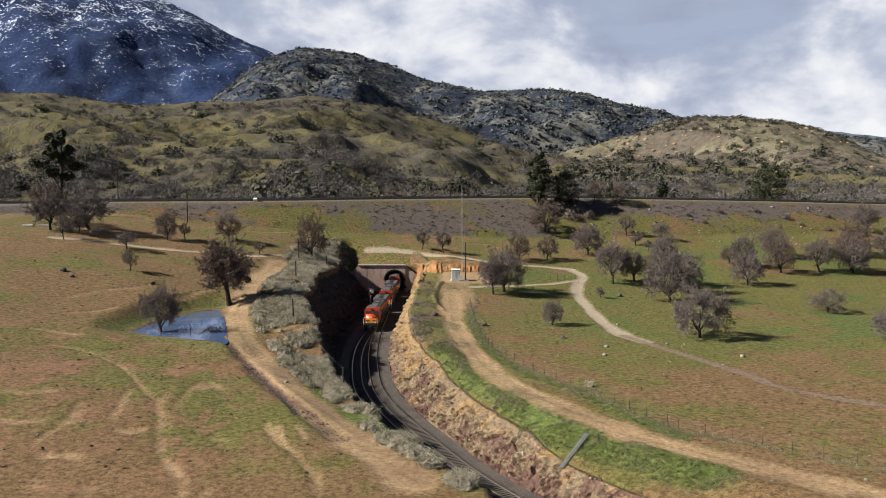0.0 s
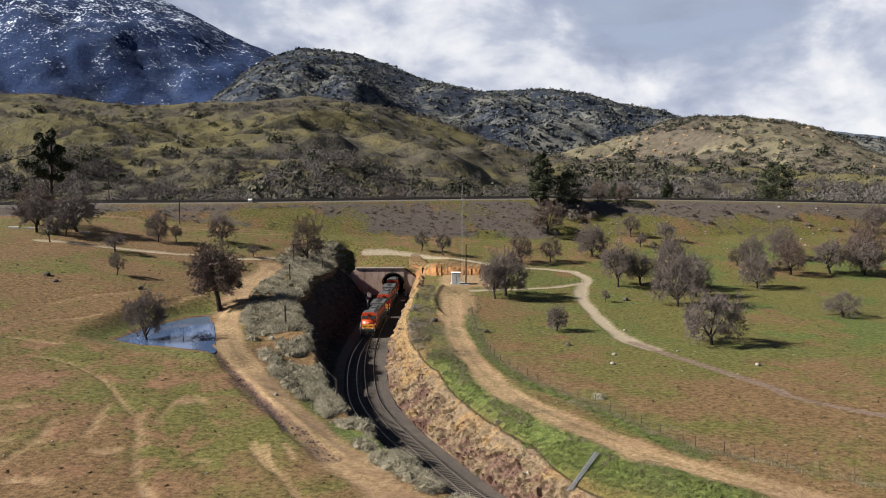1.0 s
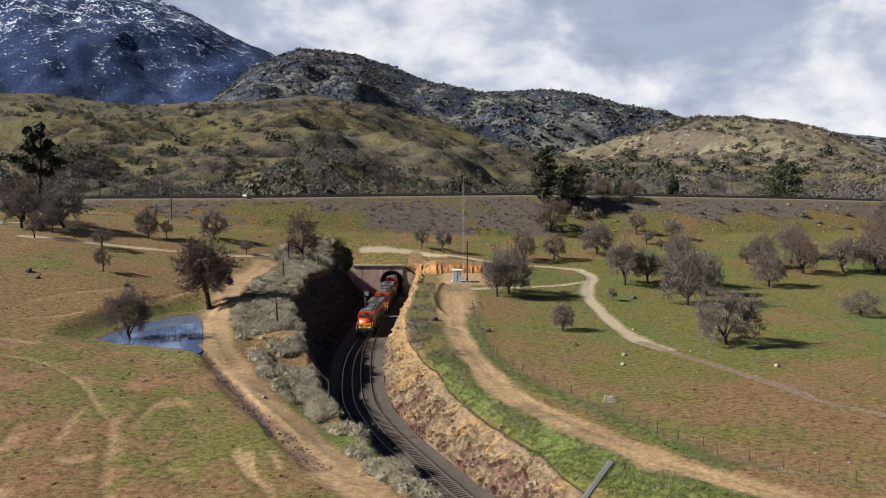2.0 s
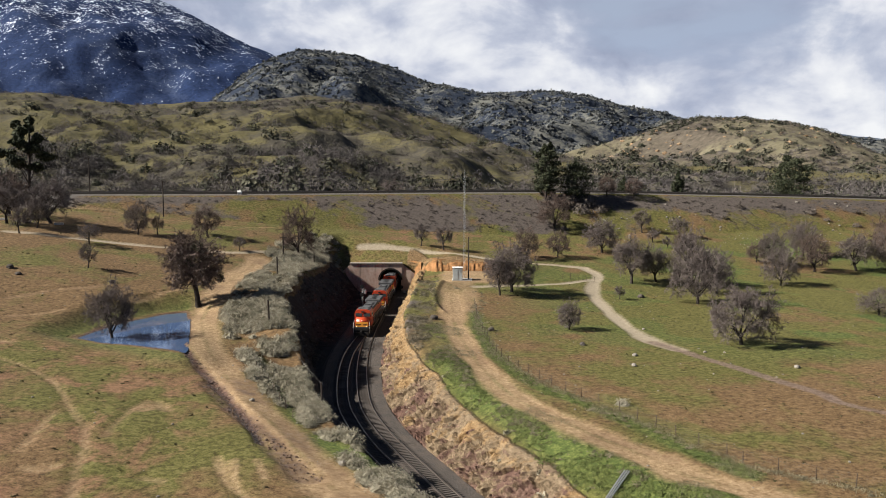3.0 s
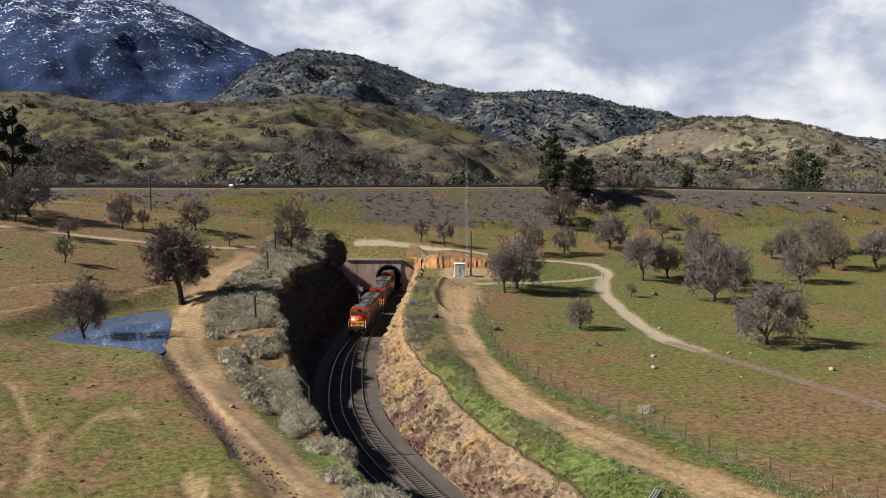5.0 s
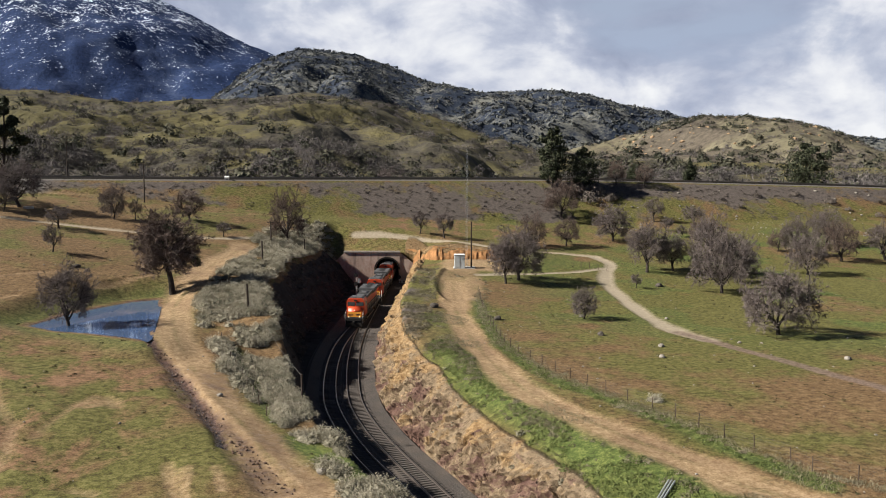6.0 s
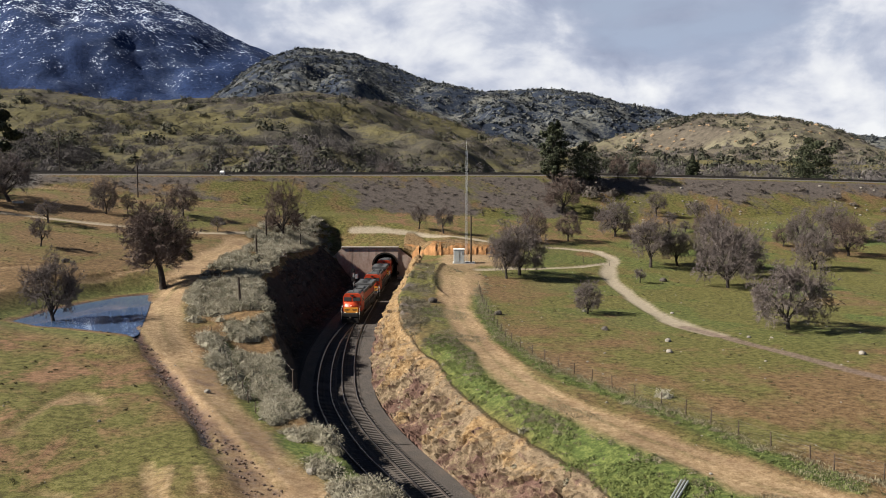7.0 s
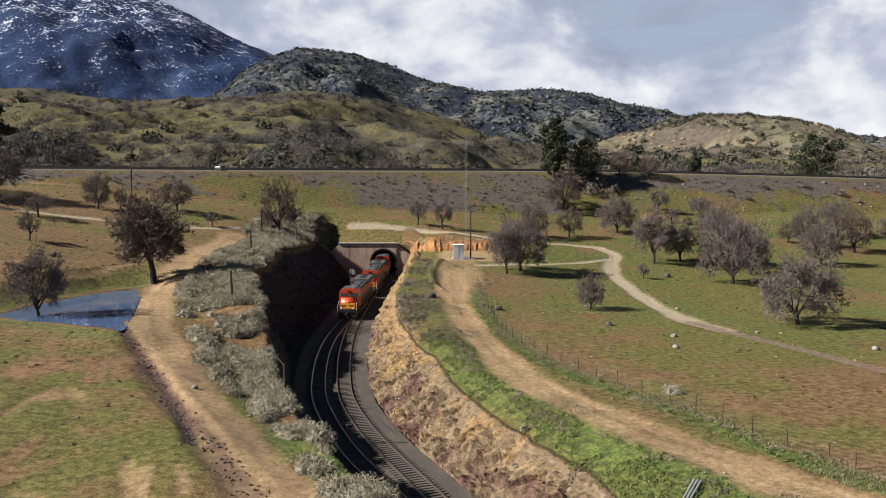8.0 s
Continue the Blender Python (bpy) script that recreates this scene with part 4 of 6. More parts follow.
M_SCRUB = toned("brown_scrub", (0.066, 0.054, 0.047), (0.185, 0.154, 0.130))
M_HERB = toned("green_weeds", (0.085, 0.110, 0.030), (0.180, 0.208, 0.070), 0.8, 0.22)
M_TUSSOCK = toned("tussock_grass", (0.055, 0.050, 0.022), (0.20, 0.17, 0.085))
M_STRAW = toned("dry_grass", (0.17, 0.145, 0.09), (0.34, 0.30, 0.20))
M_WOOD_FAR = toned("far_oaks", (0.036, 0.040, 0.026), (0.110, 0.106, 0.074), 0.9, 0.3)
# darker tones carry the ridge's painted haze blue
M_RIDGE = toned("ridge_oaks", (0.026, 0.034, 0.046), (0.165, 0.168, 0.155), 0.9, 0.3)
M_WOOD_GREY = toned("far_bare_trees", (0.070, 0.062, 0.060), (0.185, 0.164, 0.156), 0.9, 0.2)
M_ROCK = simple("field_stone", (0.26, 0.235, 0.20), 0.95, 0, 0.1, 0.3, 2.5, 0.04)
M_ROCK_DARK = simple("dark_stone", (0.09, 0.078, 0.068), 0.95, 0, 0.1, 0.3, 2.5, 0.04)
M_CLOD = simple("wet_clods", (0.105, 0.066, 0.046), 0.8, 0, 0.3, 0.4, 3.0, 0.02)
M_ROCK_CUT = simple("cut_stone", (0.34, 0.235, 0.145), 0.95, 0, 0.1, 0.45, 0.35, 0.05)


def tube_chain(pts, radii, sides, verts, faces):
    """A tapering limb through the points."""
    base = len(verts)
    for i, (p, r) in enumerate(zip(pts, radii)):
        d = (pts[min(i + 1, len(pts) - 1)] - pts[max(i - 1, 0)])
        d = d / (np.linalg.norm(d) + 1e-9)
        a = np.cross(d, (0.3, 0.9, 0.1))
        a /= np.linalg.norm(a) + 1e-9
        b = np.cross(d, a)
        for k in range(sides):
            w = 2 * math.pi * k / sides
            verts.append(tuple(p + r * (math.cos(w) * a + math.sin(w) * b)))
    for i in range(len(pts) - 1):
        for k in range(sides):
            k2 = (k + 1) % sides
            faces.append((base + i * sides + k, base + i * sides + k2, base + (i + 1) * sides + k2, base + (i + 1) * sides + k))


def limb(rng, start, way, length, bend, lift, n):
    pts, p, d = [start], start, way / np.linalg.norm(way)
    for _ in range(n):
        d = d + rng.normal(0, bend, 3) + np.array((0, 0, lift))
        d /= np.linalg.norm(d)
        p = p + d * length / n
        pts.append(p)
    return pts


def bare_oak(seed, twigs=M_TWIG, height=10.0, spread=6.0, trunk=0.25, forks=6, droop=0.0, dense=1.0, label="bare-limbed oak with a dense grey-brown crown"):
    """A leafless oak: trunk and limbs in one part, the twigs of the crown in another."""
    rng = np.random.default_rng(seed)
    tv, tf, cv, cf = [], [], [], []
    up = np.array((0.0, 0.0, 1.0))
    t_len, r0 = height * trunk, 0.035 * height
    trunk_pts = limb(rng, np.array((0, 0, -0.4)), up + rng.normal(0, 0.1, 3), t_len + 0.4, 0.07, 0.02, 4)
    tube_chain(trunk_pts, [r0 * 1.5, r0 * 1.05, r0 * 0.95, r0 * 0.88, r0 * 0.9], 8, tv, tf)
    crown = height - t_len
    joints = []
    for i in range(forks):
        a = 2 * math.pi * (i + rng.uniform(-0.3, 0.3)) / forks
        out = rng.uniform(0.45, 1.0) if i else 0.1
        aim = np.array((math.cos(a) * spread * out, math.sin(a) * spread * out, crown * (1.0 - 0.45 * out ** 2) * rng.uniform(0.72, 1.0)))
        ln = np.linalg.norm(aim)
        l1 = limb(rng, trunk_pts[-1 - (i % 2)], aim / ln + rng.normal(0, 0.12, 3), ln * 0.78, 0.14, 0.05 - droop, 6)
        rr = r0 * rng.uniform(0.5, 0.68)
        tube_chain(l1, np.linspace(rr, rr * 0.3, 7), 6, tv, tf)
        joints += l1[2:]
        for s1 in range(3):
            k = 2 + s1
            d = (l1[k] - l1[k - 1]) + rng.normal(0, 0.75, 3) * ln * 0.11
            l2 = limb(rng, l1[k], d, ln * rng.uniform(0.28, 0.42), 0.2, 0.03 - droop, 4)
            tube_chain(l2, np.linspace(rr * 0.36, rr * 0.13, 5), 5, tv, tf)
            joints += l2[1:]
    # boughs out to the crown's rounded, uneven outline, each with its spray of twigs
    joints = np.array(joints)
    mid = np.array((0, 0, t_len + crown * (0.42 - 0.1 * (spread > 7))))
    size = np.array((spread, spread, crown * 0.58))
    for _ in range(int(100 * dense)):
        d = rng.normal(0, 1, 3)
        d /= np.linalg.norm(d)
        if d[2] < -0.75:
            continue
        lobe = 1 + 0.11 * math.sin(3 * math.atan2(d[1], d[0]) + seed) + 0.07 * math.sin(5 * d[2] + 2 * seed)
        goal = mid + d * size * lobe * rng.uniform(0.45, 1.0) ** 0.5
        start = joints[np.argmin(((joints - goal) ** 2).sum(1) + rng.uniform(0, 2, len(joints)))]
        way, ln = goal - start, np.linalg.norm(goal - start) + 0.3
        l2 = limb(rng, start, way, ln, 0.16, 0.02 - droop, 4)
        tube_chain(l2, np.linspace(0.042, 0.017, 5) * height / 10 * (1 + 0.15 * ln), 4, tv, tf)
        for s2 in range(9):
            k2 = 1 + s2 % 4
            d2 = (l2[k2] - l2[k2 - 1]) / ln * 2 + rng.normal(0, 0.6, 3)
            l3 = limb(rng, l2[k2], d2, rng.uniform(0.7, 1.25) * height / 10, 0.28, 0.03 - 1.6 * droop, 2)
            tube_chain(l3, np.linspace(0.020, 0.009, 3) * height / 10, 3, cv, cf)
            for s3 in range(19):
                k3 = 1 + s3 % 2
                d3 = (l3[k3] - l3[k3 - 1]) * 1.5 + rng.normal(0, 0.5, 3)
                d3 = d3 / np.linalg.norm(d3)
                tip = l3[k3] + d3 * rng.uniform(0.4, 0.85) * height / 10 + np.array((0, 0, -2.0 * droop))
                side = np.cross(d3, rng.normal(0, 1, 3))
                side *= 0.031 * height / 10 / (np.linalg.norm(side) + 1e-9)
                b = len(cv)
                cv += [tuple(l3[k3] - side), tuple(l3[k3] + side), tuple(tip)]
                cf.append((b, b + 1, b + 2))
    t = thing("oak_tree", Matrix.Identity(4), label, "tree", "bare oaks in the pasture")
    mesh_object("trunk", tv, tf, M_BARK, t, "", True)
    mesh_object("crown", cv, cf, twigs, t)
    return t


def leaf_cards(rng, n, size, flat=1.0):
    """n small triangles of random turn about the origin."""
    d = rng.normal(0, 1, (n, 3, 3))
    d -= d.mean(1, keepdims=True)
    d /= np.linalg.norm(d, axis=2, keepdims=True)
    d[:, :, 2] *= flat
    return d * size[:, None, None] if isinstance(size, np.ndarray) else d * size


def clumps(name, label, category, centres, radii, per, size, mat, seed, shell=0.55, flat=1.0, tone=None, spray=False, core=0.0):
    """Many low plants in one object: each a cloud of small leaves within its half-round."""
    rng = np.random.default_rng(seed)
    centres, radii = np.asarray(centres, float), np.asarray(radii, float)
    n = len(centres)
    d = rng.normal(0, 1, (n, per, 3))
    d /= np.linalg.norm(d, axis=2, keepdims=True)
    d[:, :, 2] = np.abs(d[:, :, 2]) * 0.98 + 0.02
    lump = 1 + 0.28 * np.sin(d[:, :, 0] * 5 + centres[:, None, 0]) * np.cos(d[:, :, 1] * 4 + centres[:, None, 1])
    rad = (shell + (1 - shell) * rng.random((n, per))) * lump
    p = centres[:, None, :] + d * rad[:, :, None] * radii[:, None, :]
    sz = np.repeat(radii.max(1), per) * size
    lay = d.reshape(-1, 3) + rng.normal(0, 0.45, (n * per, 3))
    lay /= np.linalg.norm(lay, axis=1, keepdims=True)
    ax = np.cross(lay, rng.normal(0, 1, (n * per, 3)))
    ax /= np.linalg.norm(ax, axis=1, keepdims=True)
    ay = np.cross(lay, ax)
    turn = np.array((0.5, 2.6, 4.7))
    tri = (ax[:, None, :] * np.cos(turn)[None, :, None] + ay[:, None, :] * np.sin(turn)[None, :, None]) * (sz * rng.uniform(0.6, 1.3, n * per))[:, None, None]
    if spray:      # bare twigs: slivers that point up and outwards
        out = p - centres[:, None, :] - np.array((0, 0, 0.25)) * radii[:, None, :]
        way = (out / radii.max(1)[:, None, None] + rng.normal(0, 0.35, p.shape)).reshape(-1, 3)
        way /= np.linalg.norm(way, axis=1, keepdims=True)
        side = np.cross(way, rng.normal(0, 1, way.shape))
        side *= (sz * 0.30 / np.linalg.norm(side, axis=1))[:, None]
        q = p.reshape(-1, 3)
        v = np.stack([q - way * (sz * 1.1)[:, None] - side, q - way * (sz * 1.1)[:, None] + side, q + way * (sz * 1.5)[:, None]], 1).reshape(-1, 3)
    else:
        v = (p.reshape(-1, 1, 3) + tri).reshape(-1, 3)
    f = np.arange(len(v)).reshape(-1, 3)
    tn = rng.random(n) if tone is None else tone
    tones = np.repeat(tn, per * 3)
    if core:       # the dense inside of the bush, in a darker tone, which closes the gaps between its outer leaves
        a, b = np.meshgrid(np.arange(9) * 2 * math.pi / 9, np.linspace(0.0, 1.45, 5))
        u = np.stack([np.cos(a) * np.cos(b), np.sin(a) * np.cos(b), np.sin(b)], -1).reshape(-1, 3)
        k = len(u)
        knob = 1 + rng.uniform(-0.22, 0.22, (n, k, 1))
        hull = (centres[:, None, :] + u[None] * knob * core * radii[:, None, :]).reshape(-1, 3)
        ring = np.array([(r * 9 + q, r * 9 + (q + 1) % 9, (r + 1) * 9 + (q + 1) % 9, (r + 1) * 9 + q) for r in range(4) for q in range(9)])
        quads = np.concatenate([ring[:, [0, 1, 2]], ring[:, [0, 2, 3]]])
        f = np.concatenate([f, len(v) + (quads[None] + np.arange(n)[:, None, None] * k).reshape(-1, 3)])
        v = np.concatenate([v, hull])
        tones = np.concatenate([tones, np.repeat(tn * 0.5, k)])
    ob = mesh_object(name, v, f, mat)
    tagged(ob, label, category, kind="stuff")
    at = ob.data.attributes.new("tone", "FLOAT", "POINT")
    at.data.foreach_set("value", tones.astype(np.float32))
    return ob


def evergreen(name, label, seed, height, spread, trunk_h, lobes, per=1100, lean=0.0, open_crown=False):
    """A dark evergreen: trunk, some limbs, and a crown of leafy lobes with gaps."""
    rng = np.random.default_rng(seed)
    t = thing(name, Matrix.Identity(4), label, "tree")
    tv, tf = [], []
    tp = limb(rng, np.array((0, 0, -0.4)), np.array((lean, 0, 1.0)), height * 0.82, 0.04, 0.02, 6)
    tube_chain(tp, np.linspace(height * 0.026, height * 0.006, 7), 8, tv, tf)
    cv = []
    for i in range(lobes):
        f = (i + 0.5) / lobes
        h = trunk_h + (height * 0.97 - trunk_h) * f
        w = spread * ((1 - f ** 2.4) ** 0.5 * (0.75 + 0.25 * min(1, f * 4)) if not open_crown else 0.72 + 0.3 * math.sin(5.3 * f + seed))
        if name == "live_oak":
            w = spread * math.sqrt(max(0.12, 1 - (1.75 * f - 0.72) ** 2))
        a = i * 2.4 + rng.uniform(-0.5, 0.5)
        off = rng.uniform(0.35, 0.62) * w if not open_crown else rng.uniform(0.35, 0.85) * w
        c = np.array((math.cos(a) * off + lean * h, math.sin(a) * off, h))
        base = tp[min(6, int(6 * h / height * 0.9))]
        tube_chain([base, (base + c) / 2 + rng.normal(0, 0.2, 3), c], [height * 0.008, height * 0.005, 0.03], 5, tv, tf)
        n = per // lobes * 2
        d = rng.normal(0, 1, (n, 3))
        d /= np.linalg.norm(d, axis=1, keepdims=True)
        r = np.array((w * 0.46, w * 0.46, max(1.0, height / lobes * (1.5 if not open_crown else 0.9)))) * (1.0 if not open_crown else 0.8)
        p = c + d * r * rng.uniform(0.35, 1.0, (n, 1)) * (1 + 0.25 * np.sin(4 * d[:, :1] + i))
        cv.append((p[:, None, :] + leaf_cards(rng, n, 0.022 * height * rng.uniform(0.6, 1.2, n))).reshape(-1, 3))
    mesh_object("trunk", tv, tf, M_BARK, t, "", True)
    cv = np.concatenate(cv)
    mesh_object("crown", cv, np.arange(len(cv)).reshape(-1, 3), M_EVER, t)
    return t


# five oaks, each 10 m high, set out over the pasture in their sizes
OAKS = [bare_oak(11, M_TWIG, 10, 5.8, 0.17, 7, 0.01, 1.2), bare_oak(12, M_TWIG, 10, 6.4, 0.17, 8, 0.02, 1.35), bare_oak(13, M_TWIG, 10, 4.9, 0.24, 6),
        bare_oak(14, M_TWIG_RED, 10, 6.0, 0.2, 7, 0.0, 1.0, "bare oak with a reddish brown budding crown"),
        bare_oak(15, M_TWIG, 10, 7.6, 0.16, 7, 0.05, 1.0, "wide spreading bare oak with drooping limbs"),
        bare_oak(16, M_TWIG, 10, 4.4, 0.3, 5, 0.0, 0.6, "young bare tree with thin grey twigs")]
OAK_SPOTS = [  # x, y, height, kind, stretch across
    (13.1, 194.5, 9.8, 0, 0.98), (10.4, 190.5, 8.8, 2, 0.69), (28.3, 239.0, 6.4, 3, 0.89), (20.0, 235.0, 7.4, 3, 0.84), (31.4, 274.0, 10.0, 3, 0.94),
    (41.4, 249.5, 9.0, 0, 0.97), (41.5, 212.5, 10.4, 2, 0.88), (47.9, 215.5, 7.6, 2, 0.91), (50.4, 191.0, 11.6, 1, 0.78), (54.6, 213.0, 12.5, 0, 0.65),
    (58.0, 203.5, 9.2, 0, 0.76), (45.7, 151.5, 9.0, 1, 0.95), (20.2, 161.0, 4.7, 0, 0.83), (77.1, 217.0, 8.6, 1, 0.79), (81.6, 245.5, 5.2, 3, 0.85),
    (84.7, 242.0, 9.0, 0, 0.7), (92.8, 235.5, 9.2, 3, 0.87), (105.1, 239.0, 9.3, 2, 0.98), (115.8, 243.0, 11.4, 3, 0.76), (81.7, 181.0, 5.8, 4, 0.9),
    (64.0, 251.5, 6.7, 3, 0.88), (35.0, 193.0, 2.8, 5, 0.89), (59.0, 265.5, 4.0, 5, 1.14), (61.5, 259.5, 3.4, 5, 0.92), (58.9, 279.0, 7.1, 5, 0.87),
    (69.0, 274.5, 5.8, 5, 1.16), (51.5, 297.5, 7.1, 3, 0.69), (60.5, 299.0, 6.2, 3, 0.88), (-88.7, 210.0, 9.5, 2, 1.14), (-88.2, 202.5, 6.1, 2, 0.79),
    (-88.8, 196.0, 6.0, 5, 0.7), (-69.7, 211.0, 7.1, 0, 0.68), (-66.1, 213.5, 4.4, 5, 0.7), (-73.5, 194.0, 4.2, 5, 1.32), (-65.2, 173.5, 4.7, 5, 0.78),
    (-56.2, 218.0, 6.5, 3, 0.95), (-46.1, 207.5, 3.1, 5, 0.97), (-34.5, 216.0, 11.2, 3, 0.64), (-47.2, 138.5, 8.5, 2, 0.77), (-7.0, 239.5, 5.6, 5, 0.78),
    (-1.1, 237.0, 6.4, 5, 0.81), (99, 258, 9.0, 0, 0.9), (115, 240, 9.6, 0, 0.9), (136, 262, 9.0, 2, 1.0), (141, 240, 10, 0, 1.0),
    (80.5, 150, 6.4, 1, 1.2), (128, 268, 10.5, 3, 0.9), (-96, 205, 8.5, 2, 1.0), (-101, 216, 9.5, 3, 1.0)]
for n_o, (x, y, h, k, w) in enumerate(OAK_SPOTS):
    copy_thing(OAKS[k], pose(x, y, ground_z(x, y), 0, 0, (n_o * 137) % 360) @ Matrix.Diagonal((h / 10 * w, h / 10 * w, h / 10, 1)))
# the patterns themselves stand among the far pasture trees
FAR_OAKS = [(150, 282), (160, 262), (147, 300), (-132, 205), (-140, 230), (-20, 327)]
for ob, (x, y) in zip(OAKS, FAR_OAKS):
    ob.matrix_basis = pose(x, y, ground_z(x, y))

# the large oak beside the dirt track, with mistletoe in its crown
big = bare_oak(31, M_TWIG_RED, 12.4, 4.9, 0.3, 7, 0.01, 1.25, "tall dark oak with mistletoe clumps beside the dirt track")
big.matrix_basis = pose(-42.2, 163.0, ground_z(-42.2, 163.0), 0, 0, 40)
rng = np.random.default_rng(5)
for dx, dy, dz, r in ((-0.6, -1.5, 10.2, 1.2), (1.2, -1.2, 8.6, 1.0), (-1.6, -0.6, 7.8, 1.0), (0.3, -1.8, 7.0, 0.9), (3.6, -0.5, 4.7, 0.9)):
    d = rng.normal(0, 1, (260, 3))
    d /= np.linalg.norm(d, axis=1, keepdims=True)
    p = np.array((dx, dy, dz)) + d * r * rng.uniform(0.4, 1, (260, 1))
    v = (p[:, None, :] + leaf_cards(rng, 260, 0.16)).reshape(-1, 3)
    mesh_object("mistletoe", v, np.arange(len(v)).reshape(-1, 3), M_EVER, big, "dark green mistletoe clump")

for x, y, z_top, w, seed, lob, name, label in (
        (31.0, 290.5, 39.0, 5.6, 41, 22, "live_oak", "tall dark evergreen oak on the embankment below the upper line"),
        (40.5, 292.5, 33.0, 7.6, 42, 16, "live_oak", "broad dark evergreen oak beside a taller one on the embankment"),
        (125.0, 332, 35.6, 9.4, 43, 18, "live_oak", "round dark evergreen oak behind the upper line"),
        (-119.5, 262, 45.5, 7.4, 44, 14, "gray_pine", "tall dark pine with an open crown behind the upper line"),
        (62, 322, 27.5, 3.4, 45, 8, "live_oak", "small dark evergreen oak behind the upper line"),
        (82, 326, 29.5, 2.8, 46, 8, "live_oak", "small dark evergreen oak behind the upper line")):
    z = ground_z(x, y)
    h = z_top - z
    ev = evergreen(name, label, seed, h, w, h * (0.42 if name == "gray_pine" else 0.12), lob, 3600, 0.0, name == "gray_pine")
    ev.matrix_basis = pose(x, y, z)

# ---- low plants
def scatter(n, seed, x0, x1, y0, y1):
    r = np.random.default_rng(seed)
    return r.uniform(x0, x1, n), r.uniform(y0, y1, n)


def set_down(name, label, category, x, y, r0, r1, per, size, mat, seed, tall=0.8, flat=1.0, shell=0.5, core=0.0, spray=False):
    r = np.random.default_rng(seed + 1)
    z = ground_z(x, y)
    rad = r.uniform(r0, r1, len(x))
    return clumps(name, label, category, np.stack([x, y, z - 0.05], 1), np.stack([rad, rad, rad * tall], 1), per, size, mat, seed, shell, flat, None, spray, core)


def tufts(name, label, x, y, blades, h0, h1, spread, width, mat, seed):
    """Tufts of upright blades."""
    r = np.random.default_rng(seed)
    n = len(x)
    z = ground_z(x, y)
    c = np.repeat(np.stack([x, y, z], 1), blades, 0)
    m = n * blades
    foot = c + np.stack([r.normal(0, spread, m), r.normal(0, spread, m), np.full(m, -0.03)], 1)
    a = r.uniform(0, 6.28, m)
    w = np.stack([np.cos(a), np.sin(a), np.zeros(m)], 1) * width * r.uniform(0.6, 1.4, m)[:, None]
    tip = foot + np.stack([r.normal(0, 0.35, m), r.normal(0, 0.35, m), np.ones(m)], 1) * (r.uniform(h0, h1, n).repeat(blades) * r.uniform(0.6, 1.2, m))[:, None]
    v = np.stack([foot - w, foot + w, tip], 1).reshape(-1, 3)
    ob = mesh_object(name, v, np.arange(len(v)).reshape(-1, 3), mat)
    tagged(ob, label, "grass", kind="stuff")
    at = ob.data.attributes.new("tone", "FLOAT", "POINT")
    at.data.foreach_set("value", np.repeat(r.random(n), blades * 3).astype(np.float32))
    return ob


DIRT_L, DIRT_R = spline(ROADS["dirt"][0][1], 2), spline(ROADS["dirt"][1][1], 2)
x, y = scatter(24000, 71, -42, 14, 78, 226)
d, s, _ = near(MIDDLE, x, y)
dl, sl, _ = near(DIRT_L, x, y)
zz, mk = terrain(x, y)
keep = (s < 0) & (d > 6.3) & (sl > 0) & (dl > 3.2) & (value_noise(x, y, 7, 8) + 0.25 * value_noise(x, y, 2.5, 9) > -0.75 + 0.4 * smooth(dl, 5.0, 3.2)) & (value_noise(x, y, 2.6, 15) > -0.45) & (mk["lush"] < 0.85) & (mk["margin"] > 0.5)
xs, ys = x[keep][:2150], y[keep][:2150]
steep = (s < 0) & (mk["bank_shade"] > 0.3) & (d > 6.0) & (value_noise(x, y, 5, 61) > -0.2)
# sagebrush in shade: the brown scrub colour paints it dimmer
set_down("shaded_bushes", "dark scrub growing down the shaded bank", "bush", x[steep][:420], y[steep][:420], 0.3, 0.95, 70, 0.13, M_SCRUB, 272, 0.8)
for y0, y1, per, size, seed in ((0, 116, 760, 0.058, 72), (116, 148, 500, 0.068, 73), (148, 300, 300, 0.090, 172)):
    k = (ys >= y0) & (ys < y1)
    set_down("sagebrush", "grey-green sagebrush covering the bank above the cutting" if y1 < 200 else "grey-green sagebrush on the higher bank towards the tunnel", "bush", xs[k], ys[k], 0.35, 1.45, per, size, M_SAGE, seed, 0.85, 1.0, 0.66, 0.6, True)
x, y = scatter(5200, 171, -38, -19, 203, 238)
d, s, _ = near(MIDDLE, x, y)
zz, mk = terrain(x, y)
k = (d > 9) & (d < 22) & (mk["margin"] > 0.05) & ((y < 229.5) | (x < -27.5)) & (mk["pale"] < 0.2) & (mk["dirt"] < 0.2)
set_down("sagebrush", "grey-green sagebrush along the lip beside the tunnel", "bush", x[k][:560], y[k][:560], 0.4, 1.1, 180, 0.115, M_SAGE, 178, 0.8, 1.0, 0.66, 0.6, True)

x, y = scatter(2500, 73, -6, 50, 78, 200)
dr, sr, _ = near(DIRT_R, x, y)
zz, mk = terrain(x, y)
k = (np.abs(dr - 5.6) < 0.9) & (sr > 0) | ((dr > 2.6) & (dr < 4.2) & (sr < 0) & (y < 150) & (value_noise(x, y, 9, 2) > 0.1))
set_down("dry_grass", "pale dry grass and low sage along the fence line", "grass", x[k][:300], y[k][:300], 0.18, 0.5, 110, 0.16, M_STRAW, 74, 0.6, 1.0, 0.4, 0.4, True)
x, y = scatter(16000, 173, -8, 30, 88, 205)
d, s, _ = near(MIDDLE, x, y)
zz, mk = terrain(x, y)
dr, sr, _ = near(DIRT_R, x, y)
